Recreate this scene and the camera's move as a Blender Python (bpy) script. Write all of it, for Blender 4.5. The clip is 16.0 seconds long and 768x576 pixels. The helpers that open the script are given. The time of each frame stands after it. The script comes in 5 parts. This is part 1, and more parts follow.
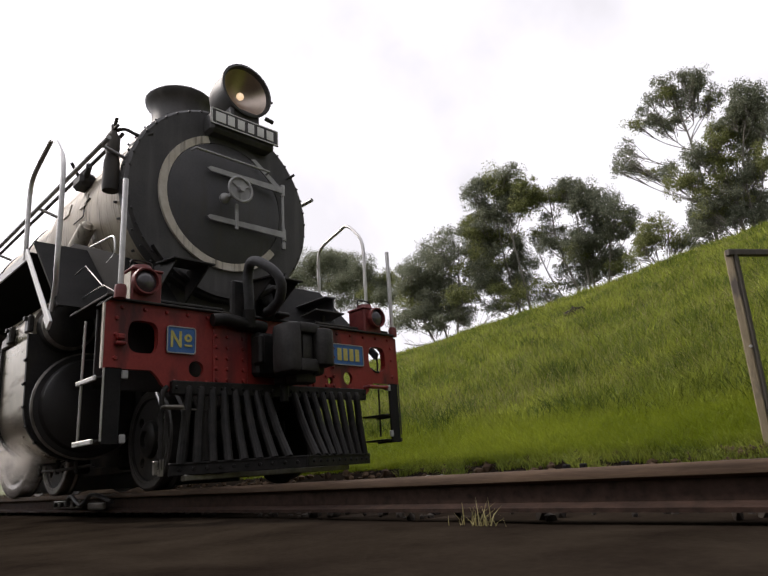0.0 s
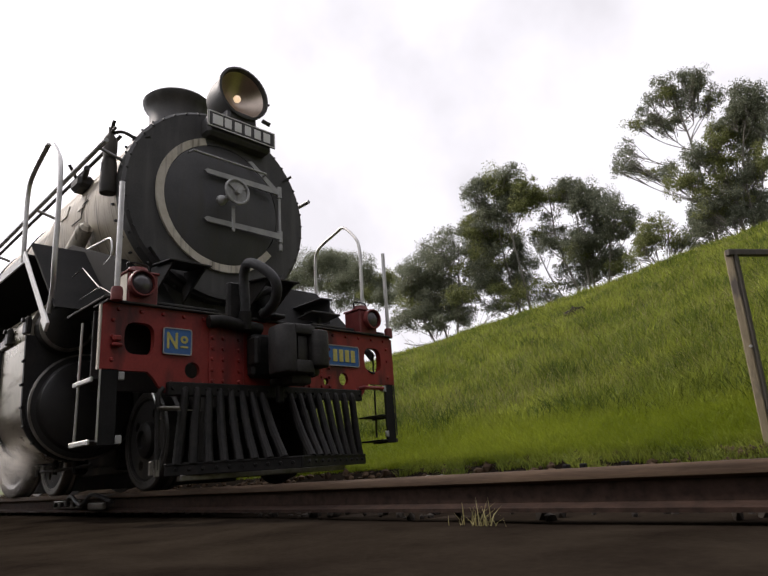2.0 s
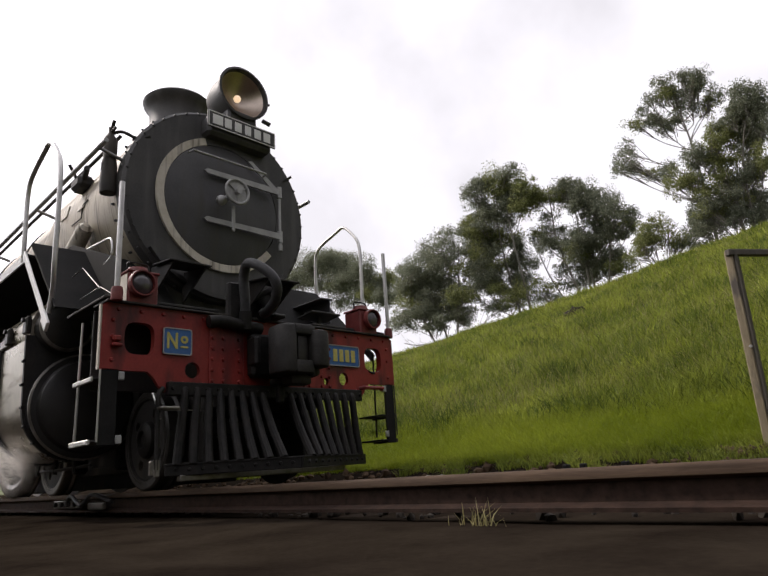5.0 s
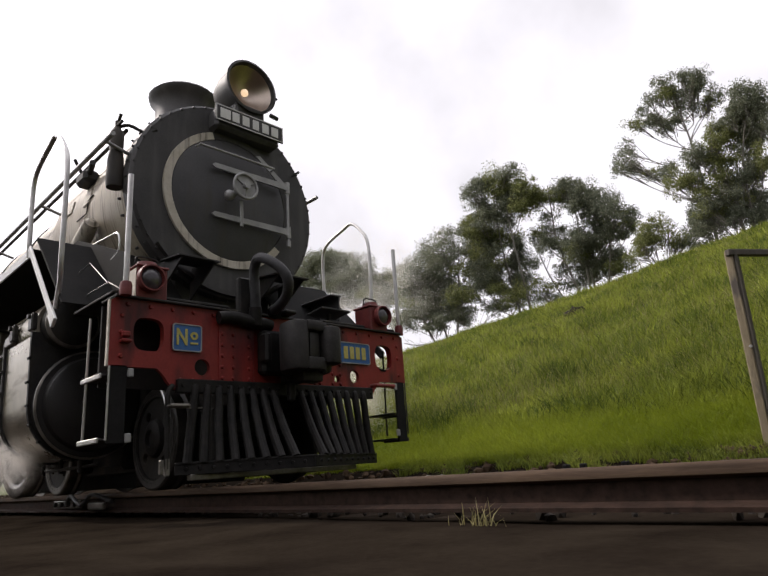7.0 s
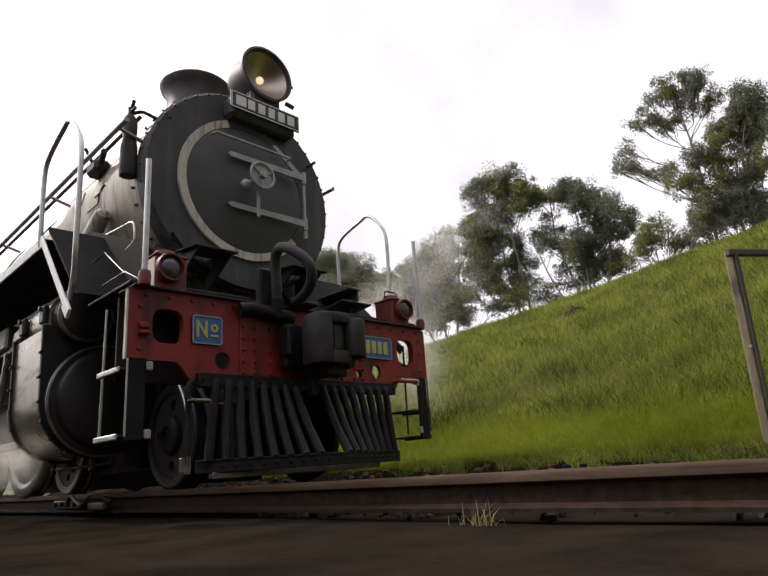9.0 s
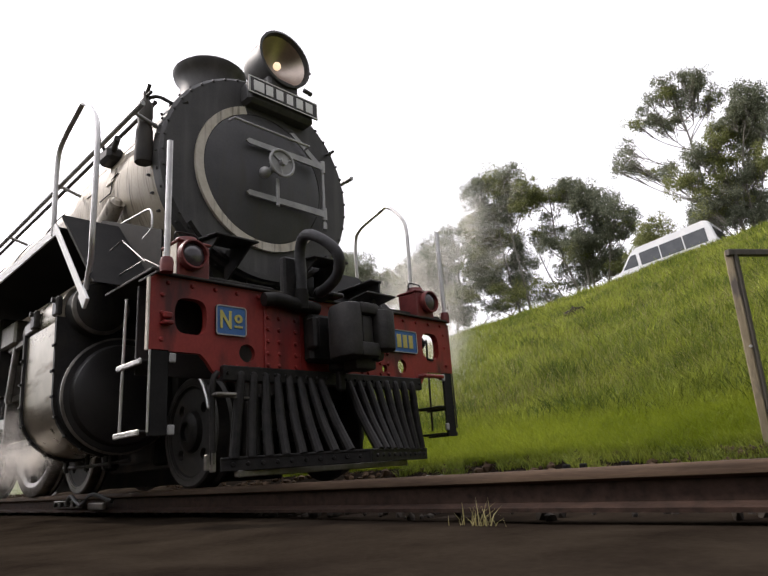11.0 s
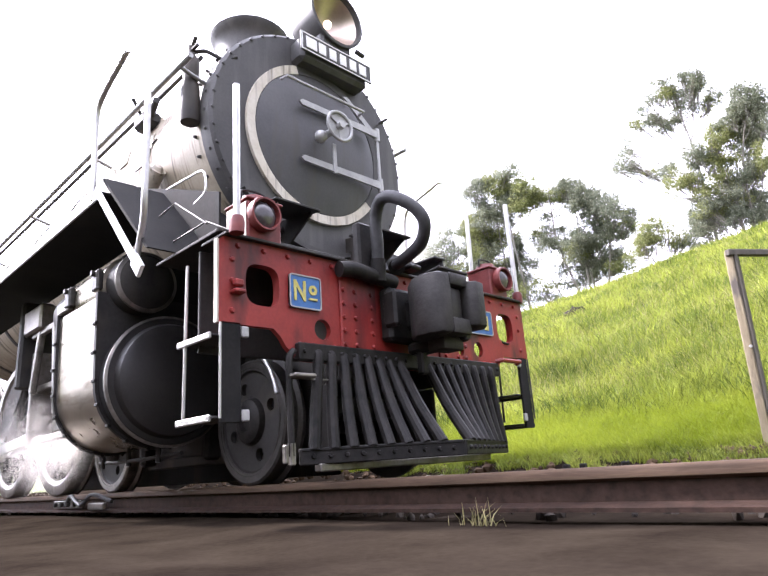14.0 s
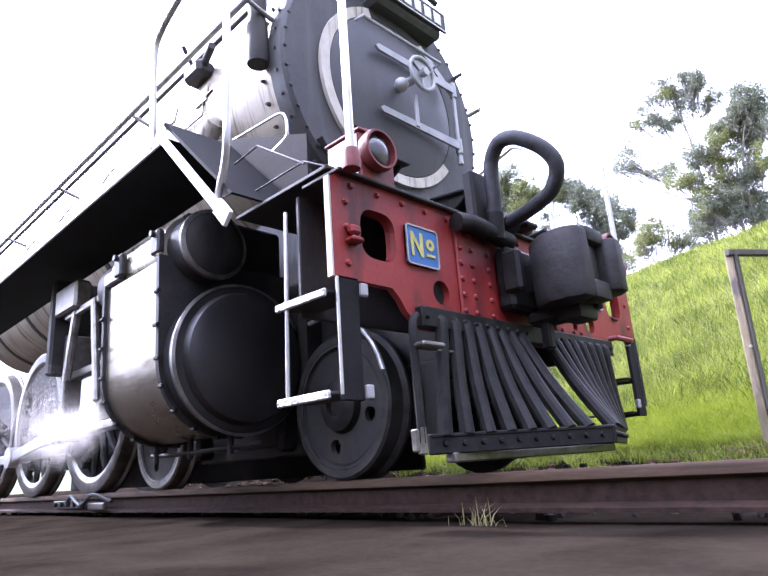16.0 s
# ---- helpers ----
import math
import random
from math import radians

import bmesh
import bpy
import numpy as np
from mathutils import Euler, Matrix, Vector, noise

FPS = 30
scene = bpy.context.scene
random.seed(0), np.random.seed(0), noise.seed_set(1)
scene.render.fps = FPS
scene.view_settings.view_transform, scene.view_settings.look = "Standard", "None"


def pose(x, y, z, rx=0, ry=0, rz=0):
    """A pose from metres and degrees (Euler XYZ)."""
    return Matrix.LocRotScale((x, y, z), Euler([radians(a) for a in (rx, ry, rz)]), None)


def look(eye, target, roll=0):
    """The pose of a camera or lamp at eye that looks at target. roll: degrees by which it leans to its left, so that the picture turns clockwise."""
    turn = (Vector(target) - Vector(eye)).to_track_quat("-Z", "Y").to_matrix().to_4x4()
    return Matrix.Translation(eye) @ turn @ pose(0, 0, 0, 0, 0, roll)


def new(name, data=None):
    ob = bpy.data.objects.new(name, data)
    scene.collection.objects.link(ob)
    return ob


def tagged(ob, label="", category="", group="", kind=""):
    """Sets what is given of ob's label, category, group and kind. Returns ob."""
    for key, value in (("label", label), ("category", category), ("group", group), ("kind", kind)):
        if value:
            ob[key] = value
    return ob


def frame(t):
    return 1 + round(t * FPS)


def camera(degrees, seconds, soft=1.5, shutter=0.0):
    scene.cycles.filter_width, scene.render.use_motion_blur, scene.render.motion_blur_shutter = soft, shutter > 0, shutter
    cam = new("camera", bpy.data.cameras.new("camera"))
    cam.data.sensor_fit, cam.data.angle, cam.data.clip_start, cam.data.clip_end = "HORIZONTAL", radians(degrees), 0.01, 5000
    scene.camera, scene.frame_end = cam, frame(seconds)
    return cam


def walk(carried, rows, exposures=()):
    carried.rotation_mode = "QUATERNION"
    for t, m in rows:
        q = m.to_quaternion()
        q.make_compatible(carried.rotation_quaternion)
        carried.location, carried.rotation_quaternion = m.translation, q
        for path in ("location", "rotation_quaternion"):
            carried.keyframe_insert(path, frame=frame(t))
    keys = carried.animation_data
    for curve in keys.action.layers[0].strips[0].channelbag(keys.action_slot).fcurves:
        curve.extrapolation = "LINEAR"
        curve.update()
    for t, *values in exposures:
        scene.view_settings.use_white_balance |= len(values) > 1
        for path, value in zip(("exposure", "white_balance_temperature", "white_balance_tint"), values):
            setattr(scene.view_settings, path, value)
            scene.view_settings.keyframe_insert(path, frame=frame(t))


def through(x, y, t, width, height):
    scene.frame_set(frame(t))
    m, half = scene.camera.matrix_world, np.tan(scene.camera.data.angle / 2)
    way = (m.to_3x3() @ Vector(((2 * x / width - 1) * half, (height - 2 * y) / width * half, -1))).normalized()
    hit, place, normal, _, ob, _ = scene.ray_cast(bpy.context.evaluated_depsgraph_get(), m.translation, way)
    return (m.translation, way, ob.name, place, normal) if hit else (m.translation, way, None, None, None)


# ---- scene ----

# ---------------------------------------------------------------- camera
EYE = Vector((0.0, -2.578, 0.053))
YAW, PITCH, ROLL = radians(134.131), radians(15.991), -4.128
AIM = EYE + 10 * Vector((math.cos(YAW) * math.cos(PITCH), math.sin(YAW) * math.cos(PITCH), math.sin(PITCH)))
cam = camera(63.67, 16.0, soft=1.5)
STAND = look(EYE, AIM, ROLL)
walk(cam, [(0.0, STAND), (16.0, STAND)],
     exposures=[(0.0, 0.14, 6500, 17), (0.7, 0.08, 6500, 17), (7.0, 0.1, 6500, 17), (9.0, 0.17, 6500, 17), (11.5, 0.75, 6400, 17), (12.5, 1.48, 6250, 19), (13.2, 2.02, 6150, 21), (14.0, 2.35, 5900, 24), (15.0, 2.45, 5600, 27), (16.0, 2.4, 5250, 30)])

# ---------------------------------------------------------------- sky and sun
SUN_AZ, SUN_EL = radians(200), radians(42)
SUN_DIR = Vector((math.cos(SUN_AZ) * math.cos(SUN_EL), math.sin(SUN_AZ) * math.cos(SUN_EL), math.sin(SUN_EL)))


def make_world():
    w = bpy.data.worlds.new("sky")
    scene.world = w
    w.use_nodes = True
    n, l = w.node_tree.nodes, w.node_tree.links
    n.clear()
    out, bg = n.new("ShaderNodeOutputWorld"), n.new("ShaderNodeBackground")
    sky = n.new("ShaderNodeTexSky")
    sky.sky_type, sky.sun_disc = "NISHITA", False
    sky.sun_elevation, sky.sun_rotation = SUN_EL, radians(90) - SUN_AZ
    sky.dust_density = 4.0
    grey = n.new("ShaderNodeHueSaturation")
    grey.inputs["Saturation"].default_value = 0.25
    l.new(sky.outputs[0], grey.inputs["Color"])
    co = n.new("ShaderNodeTexCoord")
    tex = n.new("ShaderNodeTexNoise")
    tex.inputs["Scale"].default_value, tex.inputs["Detail"].default_value = 2.6, 5
    tex.inputs["Roughness"].default_value = 0.5
    l.new(co.outputs["Generated"], tex.inputs["Vector"])
    ramp = n.new("ShaderNodeMapRange")
    ramp.inputs["From Min"].default_value, ramp.inputs["From Max"].default_value = 0.38, 0.66
    ramp.inputs["To Min"].default_value, ramp.inputs["To Max"].default_value = 8.2, 12.2
    l.new(tex.outputs["Fac"], ramp.inputs["Value"])
    dot = n.new("ShaderNodeVectorMath")
    dot.operation = "DOT_PRODUCT"
    dot.inputs[1].default_value = SUN_DIR
    l.new(co.outputs["Generated"], dot.inputs[0])
    halo = n.new("ShaderNodeValToRGB")      # thin cloud near the sun is bright, thick cloud away from it dull
    e = halo.color_ramp.elements
    e[0].position, e[0].color = 0.30, (0.22, 0.22, 0.22, 1)
    e[1].position, e[1].color = 1.0, (1.9, 1.9, 1.9, 1)
    for at, v in ((0.46, 0.38), (0.545, 1.0), (0.66, 1.08), (0.85, 1.15)):
        e.new(at).color = (v, v, v, 1)
    half = n.new("ShaderNodeMath")
    half.operation = "MULTIPLY_ADD"
    half.inputs[1].default_value, half.inputs[2].default_value = 0.5, 0.5
    l.new(dot.outputs["Value"], half.inputs[0])
    l.new(half.outputs[0], halo.inputs["Fac"])
    mul = n.new("ShaderNodeMath")
    mul.operation = "MULTIPLY"
    l.new(ramp.outputs[0], mul.inputs[0]), l.new(halo.outputs[0], mul.inputs[1])
    cloud = n.new("ShaderNodeMixRGB")
    cloud.blend_type = "MULTIPLY"
    cloud.inputs["Fac"].default_value = 1.0
    cloud.inputs["Color1"].default_value = (0.965, 0.975, 1.0, 1)
    l.new(mul.outputs[0], cloud.inputs["Color2"])
    mix = n.new("ShaderNodeMixRGB")
    mix.inputs["Fac"].default_value = 0.88
    l.new(grey.outputs[0], mix.inputs["Color1"]), l.new(cloud.outputs[0], mix.inputs["Color2"])
    l.new(mix.outputs[0], bg.inputs["Color"])
    bg.inputs["Strength"].default_value = 0.1
    l.new(bg.outputs[0], out.inputs["Surface"])


make_world()
sun = new("sun", bpy.data.lights.new("sun", "SUN"))
sun.data.energy, sun.data.angle, sun.data.color = 2.4, radians(4), (1.0, 0.94, 0.84)
sun.matrix_world = look(SUN_DIR * 60, (0, 0, 0))


# ---------------------------------------------------------------- materials
def mat(name, a, b, scale=6.0, rough=0.6, metal=0.0, bump=0.2, fine=60.0, spread=0.12, stretch=(1, 1, 1), streak=None, vary=0.0, spec=0.5):
    """Two colours mixed by a coarse and a fine noise, roughness that wanders, a fine relief and optional wash streaks."""
    m = bpy.data.materials.new(name)
    m.use_nodes = True
    n, l = m.node_tree.nodes, m.node_tree.links
    p = n["Principled BSDF"]
    co = n.new("ShaderNodeTexCoord")
    mp = n.new("ShaderNodeMapping")
    mp.inputs["Scale"].default_value = stretch
    l.new(co.outputs["Object"], mp.inputs["Vector"])
    t1, t2 = n.new("ShaderNodeTexNoise"), n.new("ShaderNodeTexNoise")
    t1.inputs["Scale"].default_value, t1.inputs["Detail"].default_value = scale, 6
    t2.inputs["Scale"].default_value, t2.inputs["Detail"].default_value = fine, 3
    l.new(mp.outputs[0], t1.inputs["Vector"]), l.new(mp.outputs[0], t2.inputs["Vector"])
    add = n.new("ShaderNodeMath")
    add.operation = "MULTIPLY_ADD"
    add.inputs[1].default_value = 0.35
    l.new(t2.outputs["Fac"], add.inputs[0]), l.new(t1.outputs["Fac"], add.inputs[2])
    rg = n.new("ShaderNodeMapRange")
    rg.inputs["From Min"].default_value, rg.inputs["From Max"].default_value = 0.45, 0.9
    l.new(add.outputs[0], rg.inputs["Value"])
    mx = n.new("ShaderNodeMixRGB")
    mx.inputs["Color1"].default_value, mx.inputs["Color2"].default_value = (*a, 1), (*b, 1)
    l.new(rg.outputs[0], mx.inputs["Fac"])
    col = mx.outputs[0]
    if streak:
        st, ms, mr, m2 = n.new("ShaderNodeTexNoise"), n.new("ShaderNodeMapping"), n.new("ShaderNodeMapRange"), n.new("ShaderNodeMixRGB")
        ms.inputs["Scale"].default_value = streak[1]
        l.new(co.outputs["Object"], ms.inputs["Vector"]), l.new(ms.outputs[0], st.inputs["Vector"])
        st.inputs["Scale"].default_value, st.inputs["Detail"].default_value = 1.0, 4
        mr.inputs["From Min"].default_value, mr.inputs["From Max"].default_value = 0.52, 0.68
        l.new(st.outputs["Fac"], mr.inputs["Value"]), l.new(mr.outputs[0], m2.inputs["Fac"])
        l.new(col, m2.inputs["Color1"])
        m2.inputs["Color2"].default_value = (*streak[0], 1)
        col = m2.outputs[0]
    if vary:
        geo, hs, mv = n.new("ShaderNodeNewGeometry"), n.new("ShaderNodeHueSaturation"), n.new("ShaderNodeMapRange")
        mv.inputs["To Min"].default_value, mv.inputs["To Max"].default_value = 1 - vary, 1 + vary
        l.new(geo.outputs["Random Per Island"], mv.inputs["Value"]), l.new(mv.outputs[0], hs.inputs["Value"])
        l.new(col, hs.inputs["Color"])
        col = hs.outputs[0]
    l.new(col, p.inputs["Base Color"])
    rr = n.new("ShaderNodeMapRange")
    rr.inputs["To Min"].default_value, rr.inputs["To Max"].default_value = max(0.03, rough - spread), min(1, rough + spread)
    l.new(t1.outputs["Fac"], rr.inputs["Value"]), l.new(rr.outputs[0], p.inputs["Roughness"])
    p.inputs["Metallic"].default_value = metal
    p.inputs["Specular IOR Level"].default_value = spec
    if bump:
        bp = n.new("ShaderNodeBump")
        bp.inputs["Strength"].default_value, bp.inputs["Distance"].default_value = bump, 0.01
        l.new(add.outputs[0], bp.inputs["Height"]), l.new(bp.outputs[0], p.inputs["Normal"])
    return m


M_BLACK = mat("black_paint", (0.020, 0.019, 0.019), (0.046, 0.044, 0.042), 5, 0.6, bump=0.12, spec=0.3, streak=((0.06, 0.052, 0.042), (5, 5, 1.5)))
M_DECK = mat("matt_black_sheet", (0.012, 0.012, 0.012), (0.028, 0.027, 0.026), 4, 0.8, bump=0.1, spec=0.12)
M_SOOT = mat("sooty_black", (0.034, 0.033, 0.034), (0.075, 0.072, 0.070), 3, 0.55, bump=0.2, streak=((0.08, 0.078, 0.075), (9, 9, 0.7)))
M_DOOR = mat("dark_grey_paint", (0.045, 0.045, 0.048), (0.08, 0.078, 0.08), 3, 0.5, bump=0.12, streak=((0.06, 0.057, 0.052), (14, 14, 1.2)))
M_RED = mat("red_paint", (0.19, 0.014, 0.013), (0.31, 0.034, 0.026), 6, 0.48, bump=0.22, spread=0.2, streak=((0.07, 0.012, 0.012), (6, 6, 1.6)))
M_LAMPRED = mat("lamp_red_paint", (0.11, 0.014, 0.014), (0.2, 0.04, 0.034), 12, 0.5)
# worn cream paint; also the colour of sunlit faces on beam and lamp
M_CREAM = mat("worn_cream_and_sunlit_faces", (0.50, 0.45, 0.36), (0.66, 0.62, 0.54), 9, 0.6, streak=((0.22, 0.19, 0.15), (26, 26, 2)))
M_CLAD = mat("weathered_boiler_cladding", (0.29, 0.245, 0.175), (0.44, 0.385, 0.295), 3, 0.5, metal=0.1, bump=0.15, streak=((0.11, 0.088, 0.062), (30, 2.5, 2.5)))
M_SILVER = mat("polished_cylinder_sheet", (0.30, 0.275, 0.22), (0.52, 0.48, 0.40), 2.2, 0.30, metal=0.85, bump=0.5, fine=9.0, spread=0.16, streak=((0.20, 0.16, 0.11), (2.2, 2.2, 9)))
M_GLOSS = mat("gloss_black_paint", (0.014, 0.013, 0.013), (0.030, 0.028, 0.027), 4, 0.36, bump=0.12)
M_CHROME = mat("polished_steel", (0.52, 0.51, 0.50), (0.70, 0.69, 0.67), 14, 0.33, metal=0.72, bump=0.08)
M_BAR = mat("grey_painted_steel", (0.30, 0.30, 0.30), (0.44, 0.44, 0.43), 10, 0.45, metal=0.2)
M_CAST = mat("rough_cast_iron", (0.022, 0.021, 0.02), (0.055, 0.051, 0.048), 11, 0.6, metal=0.1, bump=0.5, spec=0.35)
M_IRON = mat("oily_iron", (0.008, 0.008, 0.008), (0.03, 0.027, 0.025), 14, 0.55, metal=0.1, bump=0.35, spec=0.25)
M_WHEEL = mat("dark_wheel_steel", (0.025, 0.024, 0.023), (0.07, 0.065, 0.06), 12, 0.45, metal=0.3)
M_TREAD = mat("checker_plate", (0.42, 0.41, 0.39), (0.6, 0.59, 0.56), 50, 0.4, metal=0.8, bump=0.7)
M_TYRE = mat("worn_tyre_steel", (0.16, 0.15, 0.14), (0.34, 0.32, 0.29), 12, 0.4, metal=0.8)
M_BLUE = mat("blue_enamel", (0.035, 0.12, 0.33), (0.055, 0.17, 0.42), 14, 0.35)
M_YELLOW = mat("yellow_paint", (0.48, 0.42, 0.10), (0.6, 0.54, 0.17), 30, 0.45)
M_WHITE = mat("white_paint_and_sunlit_stay", (0.72, 0.72, 0.7), (0.82, 0.82, 0.8), 20, 0.5)
M_RUBBER = mat("black_rubber_hose", (0.022, 0.022, 0.024), (0.05, 0.05, 0.052), 25, 0.6, bump=0.3)
M_LENS = mat("lamp_lens", (0.05, 0.045, 0.05), (0.09, 0.08, 0.09), 20, 0.08, bump=0.0, spec=0.9)
M_REFLECTOR = mat("lamp_reflector", (0.50, 0.42, 0.36), (0.66, 0.56, 0.48), 8, 0.38, metal=1.0, bump=0.02)
M_RAIL = mat("rusty_rail_steel", (0.020, 0.013, 0.010), (0.052, 0.032, 0.024), 20, 0.75, metal=0.05, bump=0.3, spec=0.1)
M_RAILTOP = mat("worn_rail_head", (0.045, 0.029, 0.019), (0.11, 0.073, 0.048), 9, 0.72, metal=0.05, bump=0.2, stretch=(0.3, 4, 4), spec=0.12)
M_SLEEPER = mat("old_sleeper_wood", (0.016, 0.012, 0.009), (0.04, 0.03, 0.022), 8, 0.95, bump=0.8, stretch=(6, 0.7, 3), spec=0.02)
M_STONE = mat("ballast_stone", (0.025, 0.021, 0.018), (0.07, 0.06, 0.05), 9, 0.9, bump=0.5, vary=0.4, spec=0.12)
M_CLOD = mat("brown_earth_clod", (0.05, 0.032, 0.02), (0.12, 0.08, 0.05), 9, 0.95, bump=0.6, vary=0.4, spec=0.1)
M_PALE = mat("pale_concrete_lump", (0.24, 0.23, 0.19), (0.44, 0.42, 0.37), 12, 0.9, bump=0.6, streak=((0.13, 0.15, 0.04), (9, 9, 9)))
M_SOIL = mat("grassy_soil", (0.045, 0.062, 0.010), (0.085, 0.10, 0.018), 0.6, 0.95, bump=0.6, fine=9, streak=((0.06, 0.045, 0.025), (1.3, 1.3, 1.3)))
M_BED = mat("dark_trackbed_soil", (0.012, 0.009, 0.007), (0.028, 0.022, 0.016), 3, 1.0, bump=0.8, fine=40, spec=0.0, spread=0.0)
M_BARK = mat("pale_gum_bark", (0.09, 0.082, 0.07), (0.24, 0.22, 0.19), 2.2, 0.85, bump=0.5, stretch=(1, 1, 0.3))
M_POST = mat("weathered_grey_post", (0.17, 0.135, 0.08), (0.33, 0.275, 0.18), 9, 0.85, bump=0.5, stretch=(3, 3, 0.5), streak=((0.1, 0.085, 0.07), (18, 18, 5)))
M_CHAR = mat("charred_wood", (0.012, 0.01, 0.008), (0.04, 0.033, 0.024), 9, 0.95, bump=0.6, spec=0.1)
M_POSTDARK = mat("dark_brown_timber", (0.05, 0.045, 0.035), (0.11, 0.095, 0.075), 9, 0.8, bump=0.4, stretch=(3, 3, 0.5))
M_VAN = mat("white_car_paint", (0.72, 0.73, 0.74), (0.8, 0.8, 0.8), 1.5, 0.25, bump=0)
M_GLASS = mat("tinted_car_glass", (0.03, 0.035, 0.04), (0.05, 0.055, 0.06), 3, 0.06, bump=0, spec=0.8)
M_ROAD = mat("asphalt", (0.04, 0.04, 0.042), (0.07, 0.068, 0.066), 2, 0.9, bump=0.5)


def foliage(name, a, b, scale, vary, through=0.4, fine=3):
    """Thin leaves: a matt face with some light passing through, and a colour of its own for each blade."""
    m = mat(name, a, b, scale, 0.55, bump=0, fine=fine, vary=vary, spec=0.25)
    n, l = m.node_tree.nodes, m.node_tree.links
    p, out = n["Principled BSDF"], n["Material Output"]
    tr, mx = n.new("ShaderNodeBsdfTranslucent"), n.new("ShaderNodeMixShader")
    mx.inputs["Fac"].default_value = through
    l.new(p.inputs["Base Color"].links[0].from_socket, tr.inputs["Color"])
    l.new(p.outputs[0], mx.inputs[1]), l.new(tr.outputs[0], mx.inputs[2])
    l.new(mx.outputs[0], out.inputs["Surface"])
    return m


M_GRASS = foliage("grass_blades", (0.085, 0.125, 0.012), (0.32, 0.355, 0.055), 1.1, 0.6, fine=11)
M_LAWN = foliage("verge_blades", (0.17, 0.22, 0.012), (0.28, 0.33, 0.03), 0.7, 0.3, fine=5)
M_WEED = foliage("dark_weeds", (0.05, 0.085, 0.012), (0.11, 0.145, 0.022), 2.0, 0.45)
M_DRY = foliage("dry_grass", (0.28, 0.25, 0.10), (0.4, 0.36, 0.18), 3, 0.3)
M_LEAF = foliage("gum_leaves", (0.16, 0.178, 0.125), (0.235, 0.25, 0.175), 0.5, 0.4, 0.55)
M_LEAFY = foliage("young_gum_leaves", (0.175, 0.195, 0.075), (0.25, 0.265, 0.105), 0.6, 0.4, 0.55)


# ---------------------------------------------------------------- mesh tools
def mesh_ob(name, bm, material, smooth=35):
    me = bpy.data.meshes.new(name)
    bmesh.ops.recalc_face_normals(bm, faces=bm.faces)
    bm.to_mesh(me)
    bm.free()
    me.materials.append(material)
    if smooth:
        me.shade_smooth()
        me.set_sharp_from_angle(angle=radians(smooth))
    return new(name, me)


def part(name, bm, material, parent, label="", smooth=35):
    ob = mesh_ob(name, bm, material, smooth)
    ob.parent = parent
    return tagged(ob, label)


def thing(name, label, category, group="", at=(0, 0, 0)):
    ob = new(name)
    ob.empty_display_size = 0.2
    ob.location = at
    return tagged(ob, label, category, group)


def box(bm, c, s, bev=0.006, m=None, seg=1):
    r = bmesh.ops.create_cube(bm, size=1.0)
    vs = r["verts"]
    bmesh.ops.scale(bm, vec=s, verts=vs)
    if bev:
        es = list({e for v in vs for e in v.link_edges})
        g = bmesh.ops.bevel(bm, geom=es, offset=min(bev, min(s) * 0.45), segments=seg, profile=0.5, affect="EDGES")
        vs = list({v for f in g["faces"] for v in f.verts} | {v for v in vs if v.is_valid})
    mm = Matrix.Translation(c) @ (m if m else Matrix())
    bmesh.ops.transform(bm, matrix=mm, verts=vs)
    return vs


def frame_of(d):
    return Vector(d).normalized().to_track_quat("Z", "Y").to_matrix().to_4x4()


def rod(bm, a, b, r, r2=None, seg=12):
    a, b = Vector(a), Vector(b)
    g = bmesh.ops.create_cone(bm, cap_ends=True, segments=seg, radius1=r, radius2=r if r2 is None else r2, depth=(b - a).length)
    bmesh.ops.transform(bm, matrix=Matrix.Translation((a + b) / 2) @ frame_of(b - a), verts=g["verts"])


def smooth_path(pts, n=6):
    """A Catmull-Rom line through the points."""
    p = [Vector(q) for q in pts]
    p = [2 * p[0] - p[1], *p, 2 * p[-1] - p[-2]]
    out = []
    for i in range(1, len(p) - 2):
        for k in range(n):
            t = k / n
            out.append(0.5 * (2 * p[i] + (p[i + 1] - p[i - 1]) * t + (2 * p[i - 1] - 5 * p[i] + 4 * p[i + 1] - p[i + 2]) * t * t
                              + (3 * p[i] - p[i - 1] - 3 * p[i + 1] + p[i + 2]) * t ** 3))
    return out + [p[-2]]


def tube(bm, pts, r, r2=None, seg=8, ribs=0.0):
    pts = [Vector(q) for q in pts]
    rings, up = [], Vector((0.31, 0.17, 0.93))
    for i, q in enumerate(pts):
        d = (pts[min(i + 1, len(pts) - 1)] - pts[max(i - 1, 0)]).normalized()
        u = (up - d * up.dot(d)).normalized()
        v = d.cross(u)
        up = u
        rr = r + ((r if r2 is None else r2) - r) * i / (len(pts) - 1)
        rr *= 1 + (ribs if i % 2 else 0)
        rings.append([bm.verts.new(q + rr * (u * math.cos(2 * math.pi * k / seg) + v * math.sin(2 * math.pi * k / seg))) for k in range(seg)])
    for a, b in zip(rings, rings[1:]):
        for k in range(seg):
            bm.faces.new((a[k], a[(k + 1) % seg], b[(k + 1) % seg], b[k]))
    bm.faces.new(rings[0][::-1]), bm.faces.new(rings[-1])


